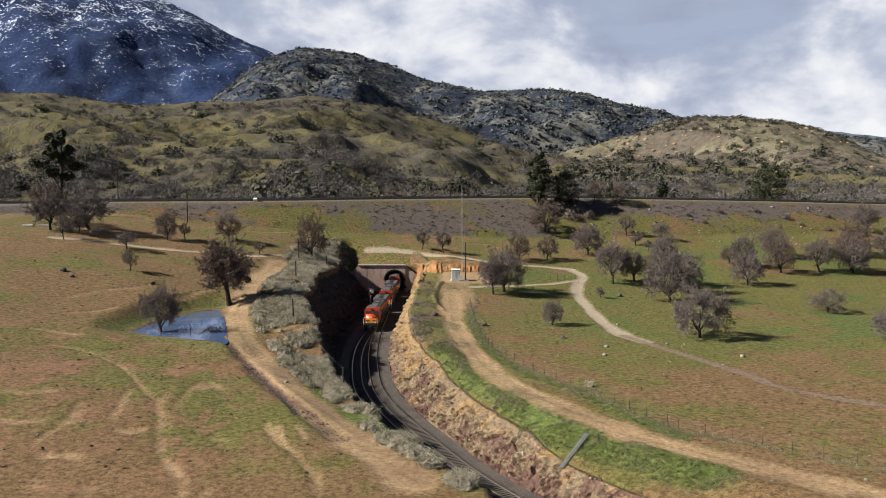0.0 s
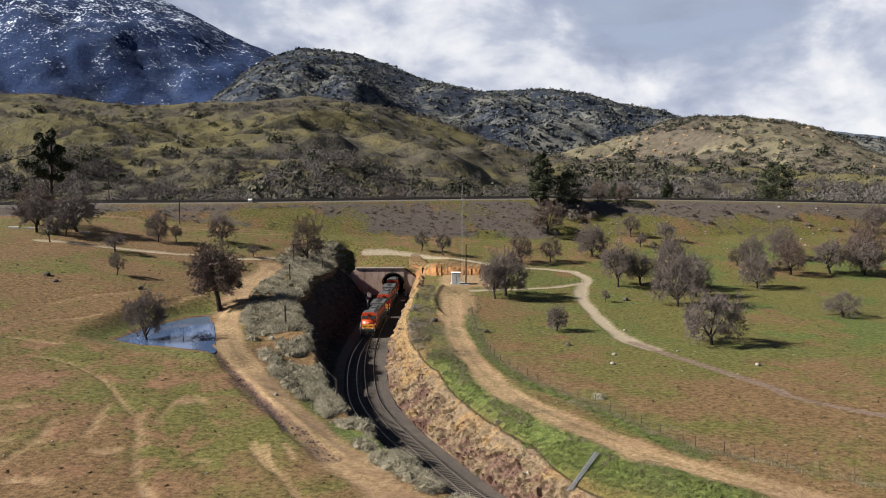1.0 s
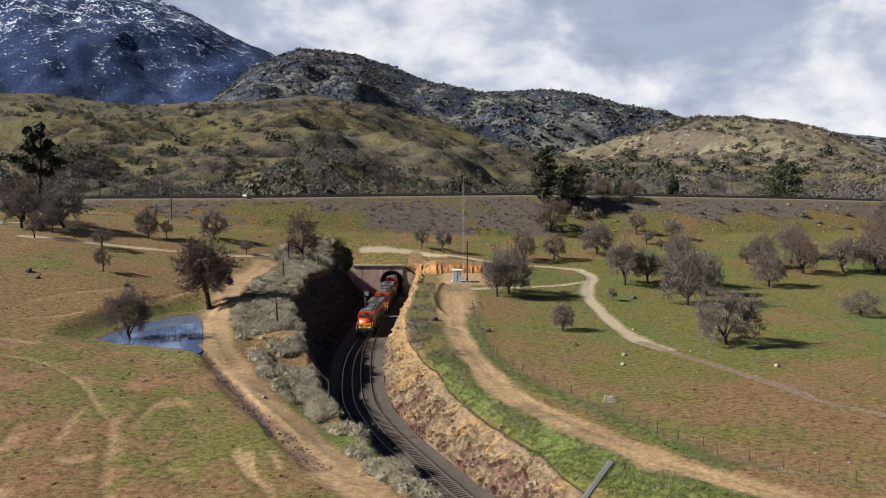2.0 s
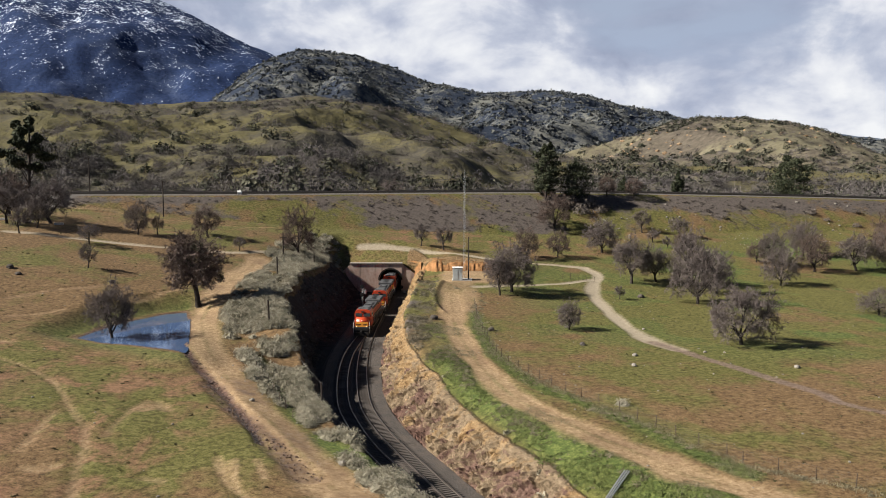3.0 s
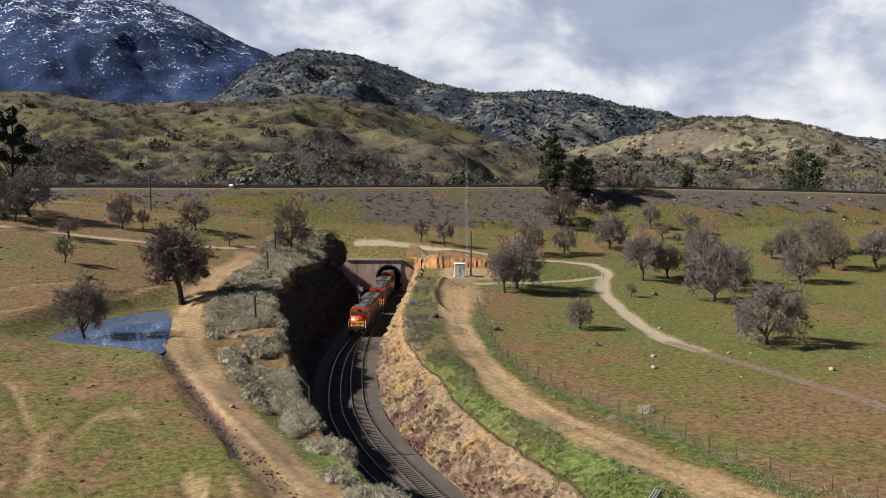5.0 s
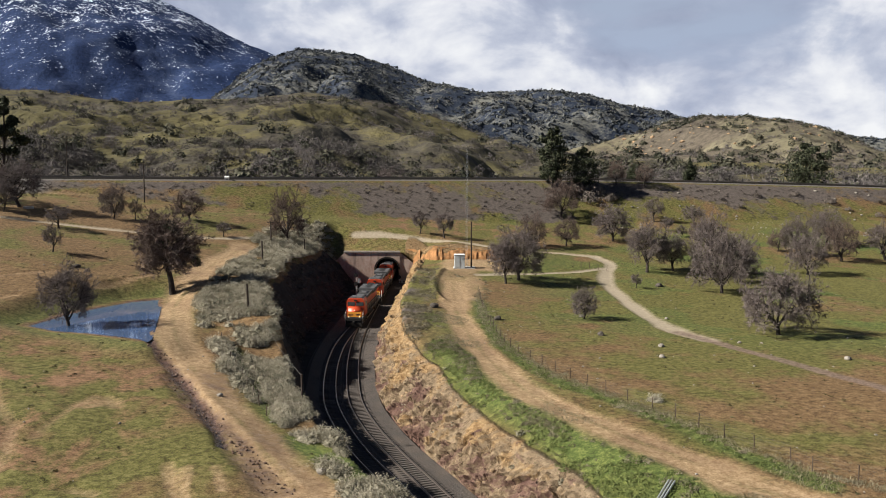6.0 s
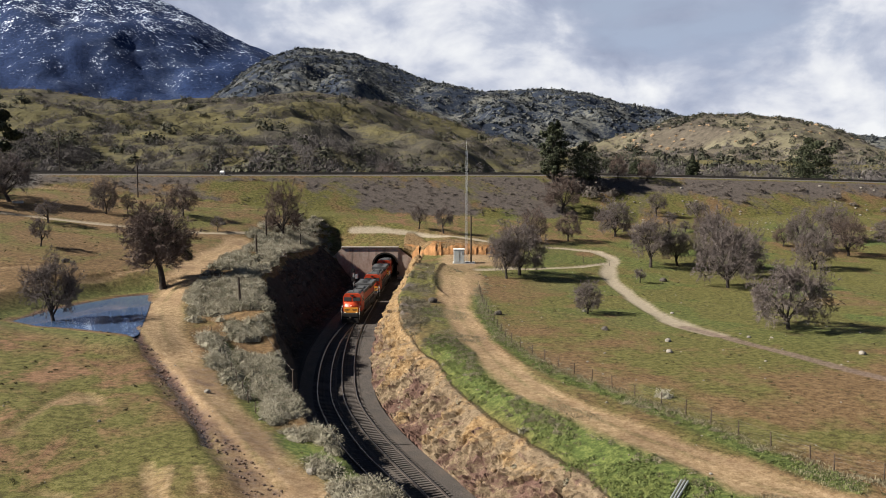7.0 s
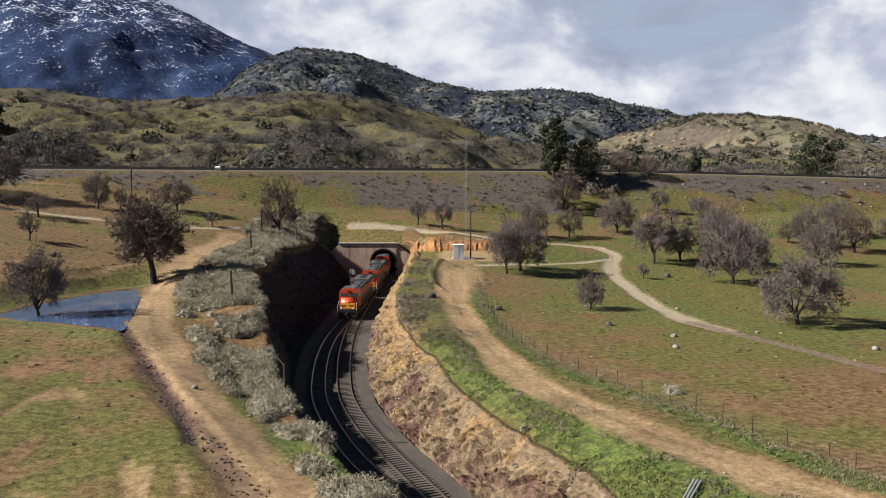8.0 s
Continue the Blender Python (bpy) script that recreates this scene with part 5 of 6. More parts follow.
k = (s > 0) & (sr < 0) & (dr > 2.1) & (mk["rock"] < 0.2) & (mk["dirt"] < 0.3) & ((dr < 4.2) | (y > 135)) & (value_noise(x, y, 6, 31) > -0.35)
set_down("low_sage", "low grey sage between the cutting and the dirt road", "bush", x[k][:800], y[k][:800], 0.2, 0.62, 70, 0.12, M_LOWSAGE, 174, 0.7)
set_down("sage_ball", "single round grey bush on the fence line", "bush", np.array([19.7]), np.array([115.0]), 0.95, 1.0, 700, 0.07, M_SAGE, 175, 0.9, 1.0, 0.6, 0.6, True)
x, y = scatter(48000, 75, -26, 44, 80, 160)
zz, mk = terrain(x, y)
dr, sr, _ = near(DIRT_R, x, y)
dm, sm, _ = near(MIDDLE, x, y)
k = (mk["lush"] > 0.45) & (dr < 11) & ((sr < 0) | (np.random.default_rng(8).random(len(x)) < 0.35)) & (value_noise(x, y, 4, 41) + 0.5 * value_noise(x, y, 1.5, 42) > -0.35) & (mk["rock"] < 0.4) & (mk["dirt"] < 0.3)
set_down("green_weeds", "lush green weeds on the verge above the cutting", "weeds", x[k][:7000], y[k][:7000], 0.18, 0.5, 34, 0.17, M_HERB, 76, 0.55)
kr = (mk["rock"] > 0.03) & (mk["rock"] < 0.7) & (dm > 7) & (sm > 0) & (y < 150)
set_down("rim_weeds", "low dry weeds on the rim of the cutting", "weeds", x[kr][:500], y[kr][:500], 0.12, 0.3, 40, 0.18, M_LOWSAGE, 276, 0.5)
k2 = (mk["lush"] > 0.3) & (dr < 9) & (mk["rock"] < 0.7) & (value_noise(x, y, 5, 12) > 0.1)
tufts("dry_weeds", "straw-coloured weeds among the green on the verge", x[k2][-2600:], y[k2][-2600:], 10, 0.08, 0.24, 0.3, 0.03, M_STRAW, 176)
x, y = scatter(13000, 77, -160, 180, 235, 322)
d, s, a = near(UPPER_TRACK, x, y)
zz, mk = terrain(x, y)
k = (d > 6.5) & (s < 0) & (mk["scrub"] + 0.35 * value_noise(x, y, 12, 7) > 0.42)
set_down("brown_scrub", "low brown scrub on the railway embankment", "bush", x[k][:3200], y[k][:3200], 0.2, 0.75, 60, 0.15, M_SCRUB, 78, 0.6)
x, y = scatter(60, 79, -8, 150, 250, 312)
d, s, _ = near(UPPER_TRACK, x, y)
k = (d > 7) & (d < 26) & (s < 0) & (x > 40)
set_down("dark_shrub", "dark leafless shrubs on the embankment slope", "bush", x[k][:26], y[k][:26], 1.2, 2.4, 260, 0.11, M_SCRUB, 80, 0.8)
x, y = np.array([38.5, 44.0, 47.5, 41.5, 35.0]), np.array([289.0, 290.5, 287.0, 285.0, 286.5])
set_down("dark_shrub", "dense dark thicket below the evergreen oaks", "bush", x, y, 2.2, 3.4, 500, 0.09, M_SCRUB, 81, 1.0)
# tussocks and bits over the pasture
x, y = scatter(5200, 83, -85, 80, 78, 262)
zz, mk = terrain(x, y)
k = (mk["rock"] < 0.1) & (mk["dirt"] < 0.2) & (mk["pale"] < 0.2) & (pond_depth(x, y) < -1) & (near(MIDDLE, x, y)[0] > 8)
set_down("grass_tussock", "scattered dark tussocks in the pasture", "grass", x[k][:2600], y[k][:2600], 0.1, 0.36, 18, 0.3, M_TUSSOCK, 84, 0.6)
x, y = scatter(260, 85, -6, 12, 95, 200)
zz, mk = terrain(x, y)
k = (mk["rock"] > 0.5)
set_down("cliff_shrub", "small dry shrubs growing on the rock cutting", "bush", x[k][:60], y[k][:60], 0.25, 0.7, 60, 0.2, M_SAGE, 86, 0.8)


# ---- woods on the hills
def on_hill(h, n, seed, b0, b1, u0, u1, bias=1.0):
    bearing, u, px, py, z = h
    r = np.random.default_rng(seed)
    b, v = r.uniform(b0, b1, n), u0 + (u1 - u0) * r.random(n) ** bias
    fi = (b - bearing[0]) / (bearing[1] - bearing[0])
    fj = v / (u[1] - u[0])
    i, j = np.clip(fi.astype(int), 0, len(bearing) - 2), np.clip(fj.astype(int), 0, len(u) - 2)
    fi, fj = fi - i, fj - j

    def at(m):
        return (m[j, i] * (1 - fi) + m[j, i + 1] * fi) * (1 - fj) + (m[j + 1, i] * (1 - fi) + m[j + 1, i + 1] * fi) * fj

    return np.stack([at(px), at(py), at(z)], 1)


def wood(name, label, p, r0, r1, per, size, mat, seed, tall=1.1, spray=False):
    r = np.random.default_rng(seed)
    rad = r.uniform(r0, r1, len(p)) * np.where(r.random(len(p)) < 0.15, 1.5, 1.0)
    return clumps(name, label, "trees", p - np.array((0, 0, 0.3)), np.stack([rad, rad, rad * tall], 1), per, size, mat, seed, 0.45, 1.0, None, spray)


p = on_hill(HILL_A, 26000, 101, -1000, 900, 0.02, 1.0, 1.35)
grove = fractal(p[:, 0], p[:, 1], 150, 3, 33)
pk, pl = p[grove > -0.12], p[grove <= -0.12]
wood("oak_wood", "dark evergreen oaks scattered over the hillside", np.concatenate([pk[:900], pl[:160]]), 2.6, 5.6, 120, 0.13, M_WOOD_FAR, 102, 1.15)
wood("bare_wood", "grey leafless oaks in groves on the hillside", pk[900:3600], 2.6, 5.4, 120, 0.095, M_WOOD_GREY, 112, 1.2, True)
wood("bare_wood", "single grey leafless oaks on the open hillside", pl[200:900], 2.2, 4.6, 150, 0.090, M_WOOD_GREY, 113, 1.2, True)
wood("hill_brush", "low brown brush between the hillside trees", pk[3600:6600], 1.2, 3.0, 26, 0.2, M_WOOD_GREY, 115, 0.8, True)
p = on_hill(HILL_A, 5000, 103, -1000, 900, 0.0, 0.22, 1.2)
grove = fractal(p[:, 0], p[:, 1], 90, 3, 35)
p = p[grove > -0.2]
wood("bare_wood", "grey leafless trees at the foot of the hill", p[:820], 2.4, 5.0, 280, 0.072, M_WOOD_GREY, 104, 1.4, True)
wood("oak_wood", "dark evergreen oaks at the foot of the hill", p[900:1060], 2.4, 5.2, 200, 0.12, M_WOOD_FAR, 114, 1.1)
p = on_hill(HILL_D, 9000, 105, 150, 1000, 0.02, 1.0)
grove = fractal(p[:, 0], p[:, 1], 260, 3, 37)
p = p[grove + 0.5 * np.random.default_rng(38).random(len(p)) > -0.25]
wood("hill_brush", "dark shrubs dotted over the rocky hill", p[:1700], 3.0, 6.6, 56, 0.2, M_WOOD_FAR, 106)
wood("hill_brush", "brown leafless brush over the rocky hill", p[1700:5200], 2.4, 5.2, 34, 0.2, M_WOOD_GREY, 116, 1.0, True)
p = on_hill(HILL_D, 700, 117, 250, 760, 0.2, 0.95)
HILL_ROCKS = p[fractal(p[:, 0], p[:, 1], 160, 2, 5) > 0.0]
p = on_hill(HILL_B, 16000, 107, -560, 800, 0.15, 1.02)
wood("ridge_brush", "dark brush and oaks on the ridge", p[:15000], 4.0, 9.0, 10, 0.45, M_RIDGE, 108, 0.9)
# the belt of bare trees behind the upper line
x, y = scatter(5200, 109, -260, 380, 300, 520)
d, s, _ = near(UPPER_TRACK, x, y)
k = (s > 0) & (d > 10)
x, y = x[k][:1150], y[k][:1150]
r_b = np.random.default_rng(110).uniform(1.6, 3.6, len(x))
zz = ground_z(x, y)
clumps("bare_wood", "belt of grey leafless trees behind the upper line", "trees", np.stack([x, y, zz], 1), np.stack([r_b, r_b, r_b * 1.4], 1), 200, 0.085, M_WOOD_GREY, 111, 0.35, 1.0, None, True)


# ---------------------------------------------------------------- stones
def stones(name, label, spots, mat, seed, sunk=0.25):
    r = np.random.default_rng(seed)
    V, Fc = [], []
    bm = bmesh.new()
    bmesh.ops.create_icosphere(bm, subdivisions=1, radius=1.0)
    bv = np.array([v.co[:] for v in bm.verts])
    bf = [[v.index for v in f.verts] for f in bm.faces]
    bm.free()
    for x, y, z, q in spots:
        v = bv * r.uniform(0.72, 1.18, (len(bv), 1)) * (q * r.uniform(0.8, 1.2), q * r.uniform(0.7, 1.1), q * r.uniform(0.5, 0.8))
        a = r.uniform(0, 6.3)
        v = v @ np.array([[math.cos(a), -math.sin(a), 0], [math.sin(a), math.cos(a), 0], [0, 0, 1]])
        o = len(V)
        V += [tuple(p) for p in v + (x, y, z + q * (0.5 - sunk))]
        Fc += [tuple(o + i for i in f) for f in bf]
    ob = mesh_object(name, V, Fc, mat)
    return tagged(ob, label, "rocks", kind="stuff")


def boulder(x, y, size, mat, label):
    r = np.random.default_rng(int(x * 13 + y * 7) % 9999)
    bm = bmesh.new()
    bmesh.ops.create_icosphere(bm, subdivisions=2, radius=1.0)
    for v in bm.verts:
        v.co *= 1 + 0.22 * noise.noise(v.co * 1.3 + Vector((x, y, 0)))
        v.co.x *= size * r.uniform(0.9, 1.2)
        v.co.y *= size * 0.9
        v.co.z *= size * 0.7
    me = bpy.data.meshes.new("boulder")
    bm.to_mesh(me)
    bm.free()
    me.materials.append(mat)
    ob = new("boulder", me)
    ob.matrix_basis = pose(x, y, ground_z(x, y) + size * 0.3, 0, 0, r.uniform(0, 360))
    return tagged(ob, label, "rock", "boulders in the pasture")


for x, y, q, dark in ((-2.4, 163.5, 0.75, 1), (-76, 167, 0.7, 1), (-58, 166, 0.55, 1), (25.4, 135.2, 0.4, 0), (47.7, 135.4, 0.45, 0), (27, 142, 0.4, 0), (20, 163, 0.35, 0), (7, 157, 0.6, 1),
                      (40, 196, 0.7, 1), (-93, 208, 0.9, 1), (-47, 215, 0.6, 0), (20.5, 149, 0.5, 1), (-22, 114, 0.3, 0), (-73, 163.8, 0.5, 1), (38, 145, 0.3, 0), (33, 163, 0.3, 0), (-9.5, 95.5, 0.42, 0)):
    boulder(x, y, q, M_ROCK_DARK if dark else M_ROCK, "dark weathered boulder in the grass" if dark else "pale weathered boulder in the grass")
x, y = scatter(500, 91, -70, 75, 80, 215)
zz, mk = terrain(x, y)
k = (mk["rock"] < 0.1) & (pond_depth(x, y) < 0) & (near(MIDDLE, x, y)[0] > 9)
stones("field_stones", "small pale stones scattered over the pasture", [(a, b, c, 0.06 + 0.13 * (i % 7) / 7) for i, (a, b, c) in enumerate(zip(x[k], y[k], zz[k]))][:260], M_ROCK, 92)
x, y = scatter(9000, 292, -40, -6, 86, 136)
zz, mk = terrain(x, y)
k = (mk["mud"] > 0.5) & (pond_depth(x, y) < -0.5)
stones("mud_clods", "dark churned clods along the muddy rut", [(a, b, c, 0.05 + 0.12 * (i % 9) / 9) for i, (a, b, c) in enumerate(zip(x[k], y[k], zz[k]))][:240], M_CLOD, 293, 0.2)
x, y = scatter(6000, 93, -12, 30, 84, 212)
d, s, _ = near(MIDDLE, x, y)
zz, mk = terrain(x, y)
k = (mk["rock"] > 0.6) & (s > 0)
r93 = np.random.default_rng(94)
k &= r93.random(len(k)) < 0.6
stones("cut_rocks", "broken ochre rock ledges on the cutting face", [(a, b, c, 0.08 + 0.2 * r93.random() ** 3) for a, b, c in zip(x[k], y[k], zz[k])][:420], M_ROCK_CUT, 95, 0.3)
stones("hill_rocks", "pale orange rock outcrops on the far hill", [(a, b, c, 2.0 + 4.0 * r93.random() ** 2) for a, b, c in HILL_ROCKS][:240], M_ROCK_CUT, 96, 0.4)
x, y = scatter(900, 97, 40, 165, 262, 318)
d, s, _ = near(UPPER_TRACK, x, y)
zz = ground_z(x, y)
k = (s < 0) & (d > 8) & (fractal(x, y, 20, 2, 6) > -0.1)
stones("slope_stones", "pale stones strewn over the embankment slope", [(a, b, c, 0.12 + 0.4 * r93.random() ** 2) for a, b, c in zip(x[k], y[k], zz[k])][:230], M_ROCK, 98)
FENCE_LINE = [(4.9, 179.5), (5.4, 160.5), (7.1, 140.5), (10.0, 130.5), (13.4, 122.0), (16.5, 116.0), (19.3, 111.5), (21.7, 106.0), (23.9, 101.5), (26.4, 98.0), (28.1, 95.0), (52.0, 77.0)]
FENCE_R = spline(FENCE_LINE, 0.06)
r98 = np.random.default_rng(99)
pick = FENCE_R[r98.integers(0, len(FENCE_R), 1200)] + r98.normal(0, 0.4, (1200, 2)) + np.array((-0.35, -0.35))
tufts("dry_grass", "pale dry grass along the fence line", pick[:, 0], pick[:, 1], 14, 0.08, 0.26, 0.32, 0.035, M_STRAW, 177)


# ---------------------------------------------------------------- the train
M_ORANGE = simple("orange_paint", (0.56, 0.066, 0.022), 0.42, 0, 0.4, 0.18, 0.8)
M_YELLOW = simple("yellow_paint", (0.68, 0.27, 0.030), 0.45, 0, 0.4, 0.15, 1.0)
M_BLACK = simple("black_paint", (0.022, 0.021, 0.021), 0.55, 0, 0.3, 0.3, 1.0)
M_ROOF = simple("grimy_roof", (0.075, 0.075, 0.078), 0.7, 0, 0.3, 0.45, 0.9)
M_GRIME = simple("oily_steel", (0.030, 0.027, 0.025), 0.6, 0.3, 0.3, 0.4, 2.0)
M_RAILING = simple("railing_paint", (0.62, 0.60, 0.55), 0.5, 0, 0.3, 0.15)
M_GLASS = Mat("dark_glass", 0.08, 0, 0.6).color((0.05, 0.06, 0.062)).m


def lamp_material(name, c, power):
    m = Mat(name)
    m.color((0.8, 0.8, 0.7))
    m.b.inputs["Emission Color"].default_value = (*c, 1)
    m.b.inputs["Emission Strength"].default_value = power
    return m.m


M_HEADLAMP = lamp_material("headlamp_lens", (1.0, 0.70, 0.32), 0.15)


def locomotive():
    """A six-axle diesel, its nose towards -y, rail top at z 0, origin under its nose."""
    t = thing("locomotive", Matrix.Identity(4), "orange and black diesel locomotive with lit headlights", "locomotive", "locomotives of the train")
    L = 22.3

    def box(name, parts, mat, label="", bevel=0.03):
        bm = bmesh.new()
        for c, s in parts:
            add_box(bm, c, s, None, bevel)
        return part(name, bm, mat, t, label)

    box("frame", [((0, L / 2, 1.45), (2.95, L - 1.2, 0.34)), ((0, 0.75, 1.0), (2.7, 0.35, 0.9)), ((0, L - 0.75, 1.0), (2.7, 0.35, 0.9))], M_BLACK)
    box("fuel_tank", [((0, L / 2, 0.82), (2.5, 5.4, 0.85))], M_GRIME, "", 0.18)
    # hood: orange flanks, dark roof with fans, exhaust and radiator wings
    box("hood", [((0, 12.6, 2.75), (2.05, 14.6, 2.25))], M_ORANGE, "orange engine hood", 0.06)
    box("hood_band", [((0, 12.6, 2.05), (2.1, 14.5, 0.80))], M_BLACK, "black lower stripe", 0.01)
    roof = box("hood_roof", [((0, 9.9, 3.86), (2.16, 9.2, 0.5)), ((0, 7.6, 4.2), (1.4, 2.2, 0.22)), ((0, 11.4, 4.18), (1.1, 1.6, 0.22))], M_ROOF, "grimy black roof", 0.08)
    box("radiator", [((0, 17.0, 4.2), (3.0, 5.2, 0.62)), ((0, 17.0, 3.75), (2.4, 5.0, 0.5))], M_ROOF, "wide overhanging radiator", 0.1)
    for y in (15.4, 17.0, 18.6):
        bm = bmesh.new()
        add_tube(bm, (0, y, 4.5), (0, y, 4.58), 0.62, None, 16)
        ob = part("fan", bm, M_BLACK, t)
    for i in range(9):
        bm = bmesh.new()
        add_box(bm, (0, 5.6 + i * 0.95, 4.14), (1.75, 0.09, 0.10))
        part("roof_rib", bm, M_BLACK, roof)
    # cab with rounded roof edges
    bm = bmesh.new()
    add_prism(bm, [(-1.52, 1.62), (1.52, 1.62), (1.52, 3.95), (1.28, 4.42), (0.9, 4.56), (-0.9, 4.56), (-1.28, 4.42), (-1.52, 3.95)], 2.2, 5.2)
    cab = part("cab", bm, M_ORANGE, t, "orange crew cab")
    bm = bmesh.new()
    add_prism(bm, [(-1.22, 4.46), (1.22, 4.46), (0.88, 4.64), (-0.88, 4.64)], 2.55, 5.1)
    part("cab_roof", bm, M_ROOF, cab, "dark cab roof panel")
    for x in (-0.73, 0.73):
        bm = bmesh.new()
        add_box(bm, (x, 2.19, 3.62), (1.22, 0.05, 0.62), None, 0.01)
        part("windshield", bm, M_GLASS, cab, "dark glass windshield")
    for x in (-1.525, 1.525):
        bm = bmesh.new()
        add_box(bm, (x, 3.9, 3.5), (0.03, 1.6, 0.72), None, 0.005)
        part("side_window", bm, M_GLASS, cab)
    bm = bmesh.new()
    add_box(bm, (0, 2.15, 4.2), (0.5, 0.16, 0.26), None, 0.03)
    part("number_board", bm, M_BLACK, cab)
    # nose: short, tapered, orange over yellow
    bm = bmesh.new()
    v = [(-1.2, 1.0, 1.62), (1.2, 1.0, 1.62), (1.36, 2.2, 1.62), (-1.36, 2.2, 1.62), (-1.0, 1.15, 2.95), (1.0, 1.15, 2.95), (1.3, 2.2, 3.22), (-1.3, 2.2, 3.22)]
    vs = [bm.verts.new(p) for p in v]
    for f in ((0, 1, 5, 4), (1, 2, 6, 5), (3, 0, 4, 7), (4, 5, 6, 7), (3, 2, 1, 0), (2, 3, 7, 6)):
        bm.faces.new([vs[i] for i in f])
    bmesh.ops.bevel(bm, geom=list(bm.edges), offset=0.08, segments=2, affect="EDGES")
    nose = part("nose", bm, M_ORANGE, t, "tapered orange nose", True)
    bm = bmesh.new()
    add_box(bm, (0, 0.99, 2.06), (2.3, 0.06, 0.86), pose(0, 0, 0, -6))
    part("nose_panel", bm, M_YELLOW, nose, "yellow nose panel")
    for sx in (-1, 1):
        for dx, zb, ln, th in ((0.6, 2.1, 0.75, 0.10), (0.55, 1.92, 0.5, 0.07)):
            bm = bmesh.new()
            add_box(bm, (sx * dx, 0.96, zb), (ln, 0.05, th), pose(0, 0, 0, -6))
            part("emblem_bar", bm, M_BLACK, nose, "plain dark emblem bar")
    bm = bmesh.new()
    add_tube(bm, (0, 1.08, 2.74), (0, 1.02, 2.74), 0.10, None, 12)
    part("headlight", bm, M_HEADLAMP, nose, "lit headlight")
    for x in (-0.92, 0.92):
        bm = bmesh.new()
        add_tube(bm, (x, 0.66, 1.72), (x, 0.58, 1.72), 0.09, None, 12)
        part("ditch_light", bm, M_HEADLAMP, t, "lit ditch light")
    # front deck, steps, plough, coupler
    box("pilot", [((0, 0.55, 0.62), (2.75, 0.22, 0.8)), ((0, 0.5, 1.3), (2.6, 0.3, 0.5))], M_BLACK)
    bm = bmesh.new()
    add_prism(bm, [(-1.4, 0.12), (1.4, 0.12), (1.25, 0.75), (-1.25, 0.75)], 0.2, 0.42)
    part("plough", bm, M_GRIME, t)
    for y0, y1 in ((-0.02, 0.6), (L - 0.6, L + 0.02)):
        bm = bmesh.new()
        add_box(bm, (0, (y0 + y1) / 2, 0.88), (0.34, y1 - y0, 0.34), None, 0.05)
        part("coupler", bm, M_GRIME, t)
    # trucks
    for yc in (4.6, L - 4.6):
        bm = bmesh.new()
        for x in (-1.12, 1.12):
            add_box(bm, (x, yc, 0.72), (0.22, 4.7, 0.34), None, 0.05)
            for k in (-1.75, 0, 1.75):
                add_box(bm, (x * 1.05, yc + k, 0.56), (0.26, 0.42, 0.46), None, 0.04)
        add_box(bm, (0, yc, 0.95), (2.3, 1.2, 0.3))
        tr = part("truck", bm, M_GRIME, t, "oily black six-wheel truck")
        for k in (-1.75, 0, 1.75):
            bm = bmesh.new()
            for x in (-0.74, 0.74):
                add_tube(bm, (x - 0.06, yc + k, 0.53), (x + 0.06, yc + k, 0.53), 0.53, None, 16)
            add_tube(bm, (-0.8, yc + k, 0.53), (0.8, yc + k, 0.53), 0.09, None, 8)
            part("wheelset", bm, M_STEEL, tr)
    # hand rails
    for x in (-1.45, 1.45):
        bm = bmesh.new()
        add_tube(bm, (x, 5.4, 2.62), (x, L - 1.2, 2.62), 0.025, None, 6)
        for k in range(9):
            add_tube(bm, (x, 5.4 + k * 1.95, 1.6), (x, 5.4 + k * 1.95, 2.62), 0.022, None, 6)
        part("handrail", bm, M_RAILING, t, "pale steel handrail")
        bm = bmesh.new()
        pts = [(x, 2.0, 2.6), (x, 1.2, 2.55), (x * 1.02, 0.65, 2.2), (x * 1.03, 0.5, 1.5), (x * 1.02, 0.5, 0.6)]
        for a, b in zip(pts[:-1], pts[1:]):
            add_tube(bm, a, b, 0.035, None, 6)
        part("grab_rail", bm, M_RAILING, t, "pale curved grab rail")
        for k in range(4):
            bm = bmesh.new()
            add_box(bm, (x * 0.95, 0.72, 0.35 + 0.32 * k), (0.3, 0.4, 0.04), None, 0.008)
            part("step", bm, M_GRIME, t)
    for k in range(3):
        bm = bmesh.new()
        add_tube(bm, (-0.9 + 0.9 * k, 3.6, 4.6), (-0.9 + 0.9 * k, 3.6, 4.9), 0.03, None, 6)
        part("antenna", bm, M_BLACK, t)
    return t


def on_track(line, y):
    i = int(np.argmin(np.abs(line[:, 1] - y)))
    a, b = line[max(0, i - 8)], line[min(len(line) - 1, i + 8)]
    return line[i, 0] + (y - line[i, 1]) * (b[0] - a[0]) / (b[1] - a[1]), math.degrees(math.atan2(b[1] - a[1], b[0] - a[0])) + 90


loco = locomotive()
FRONT = 173.6
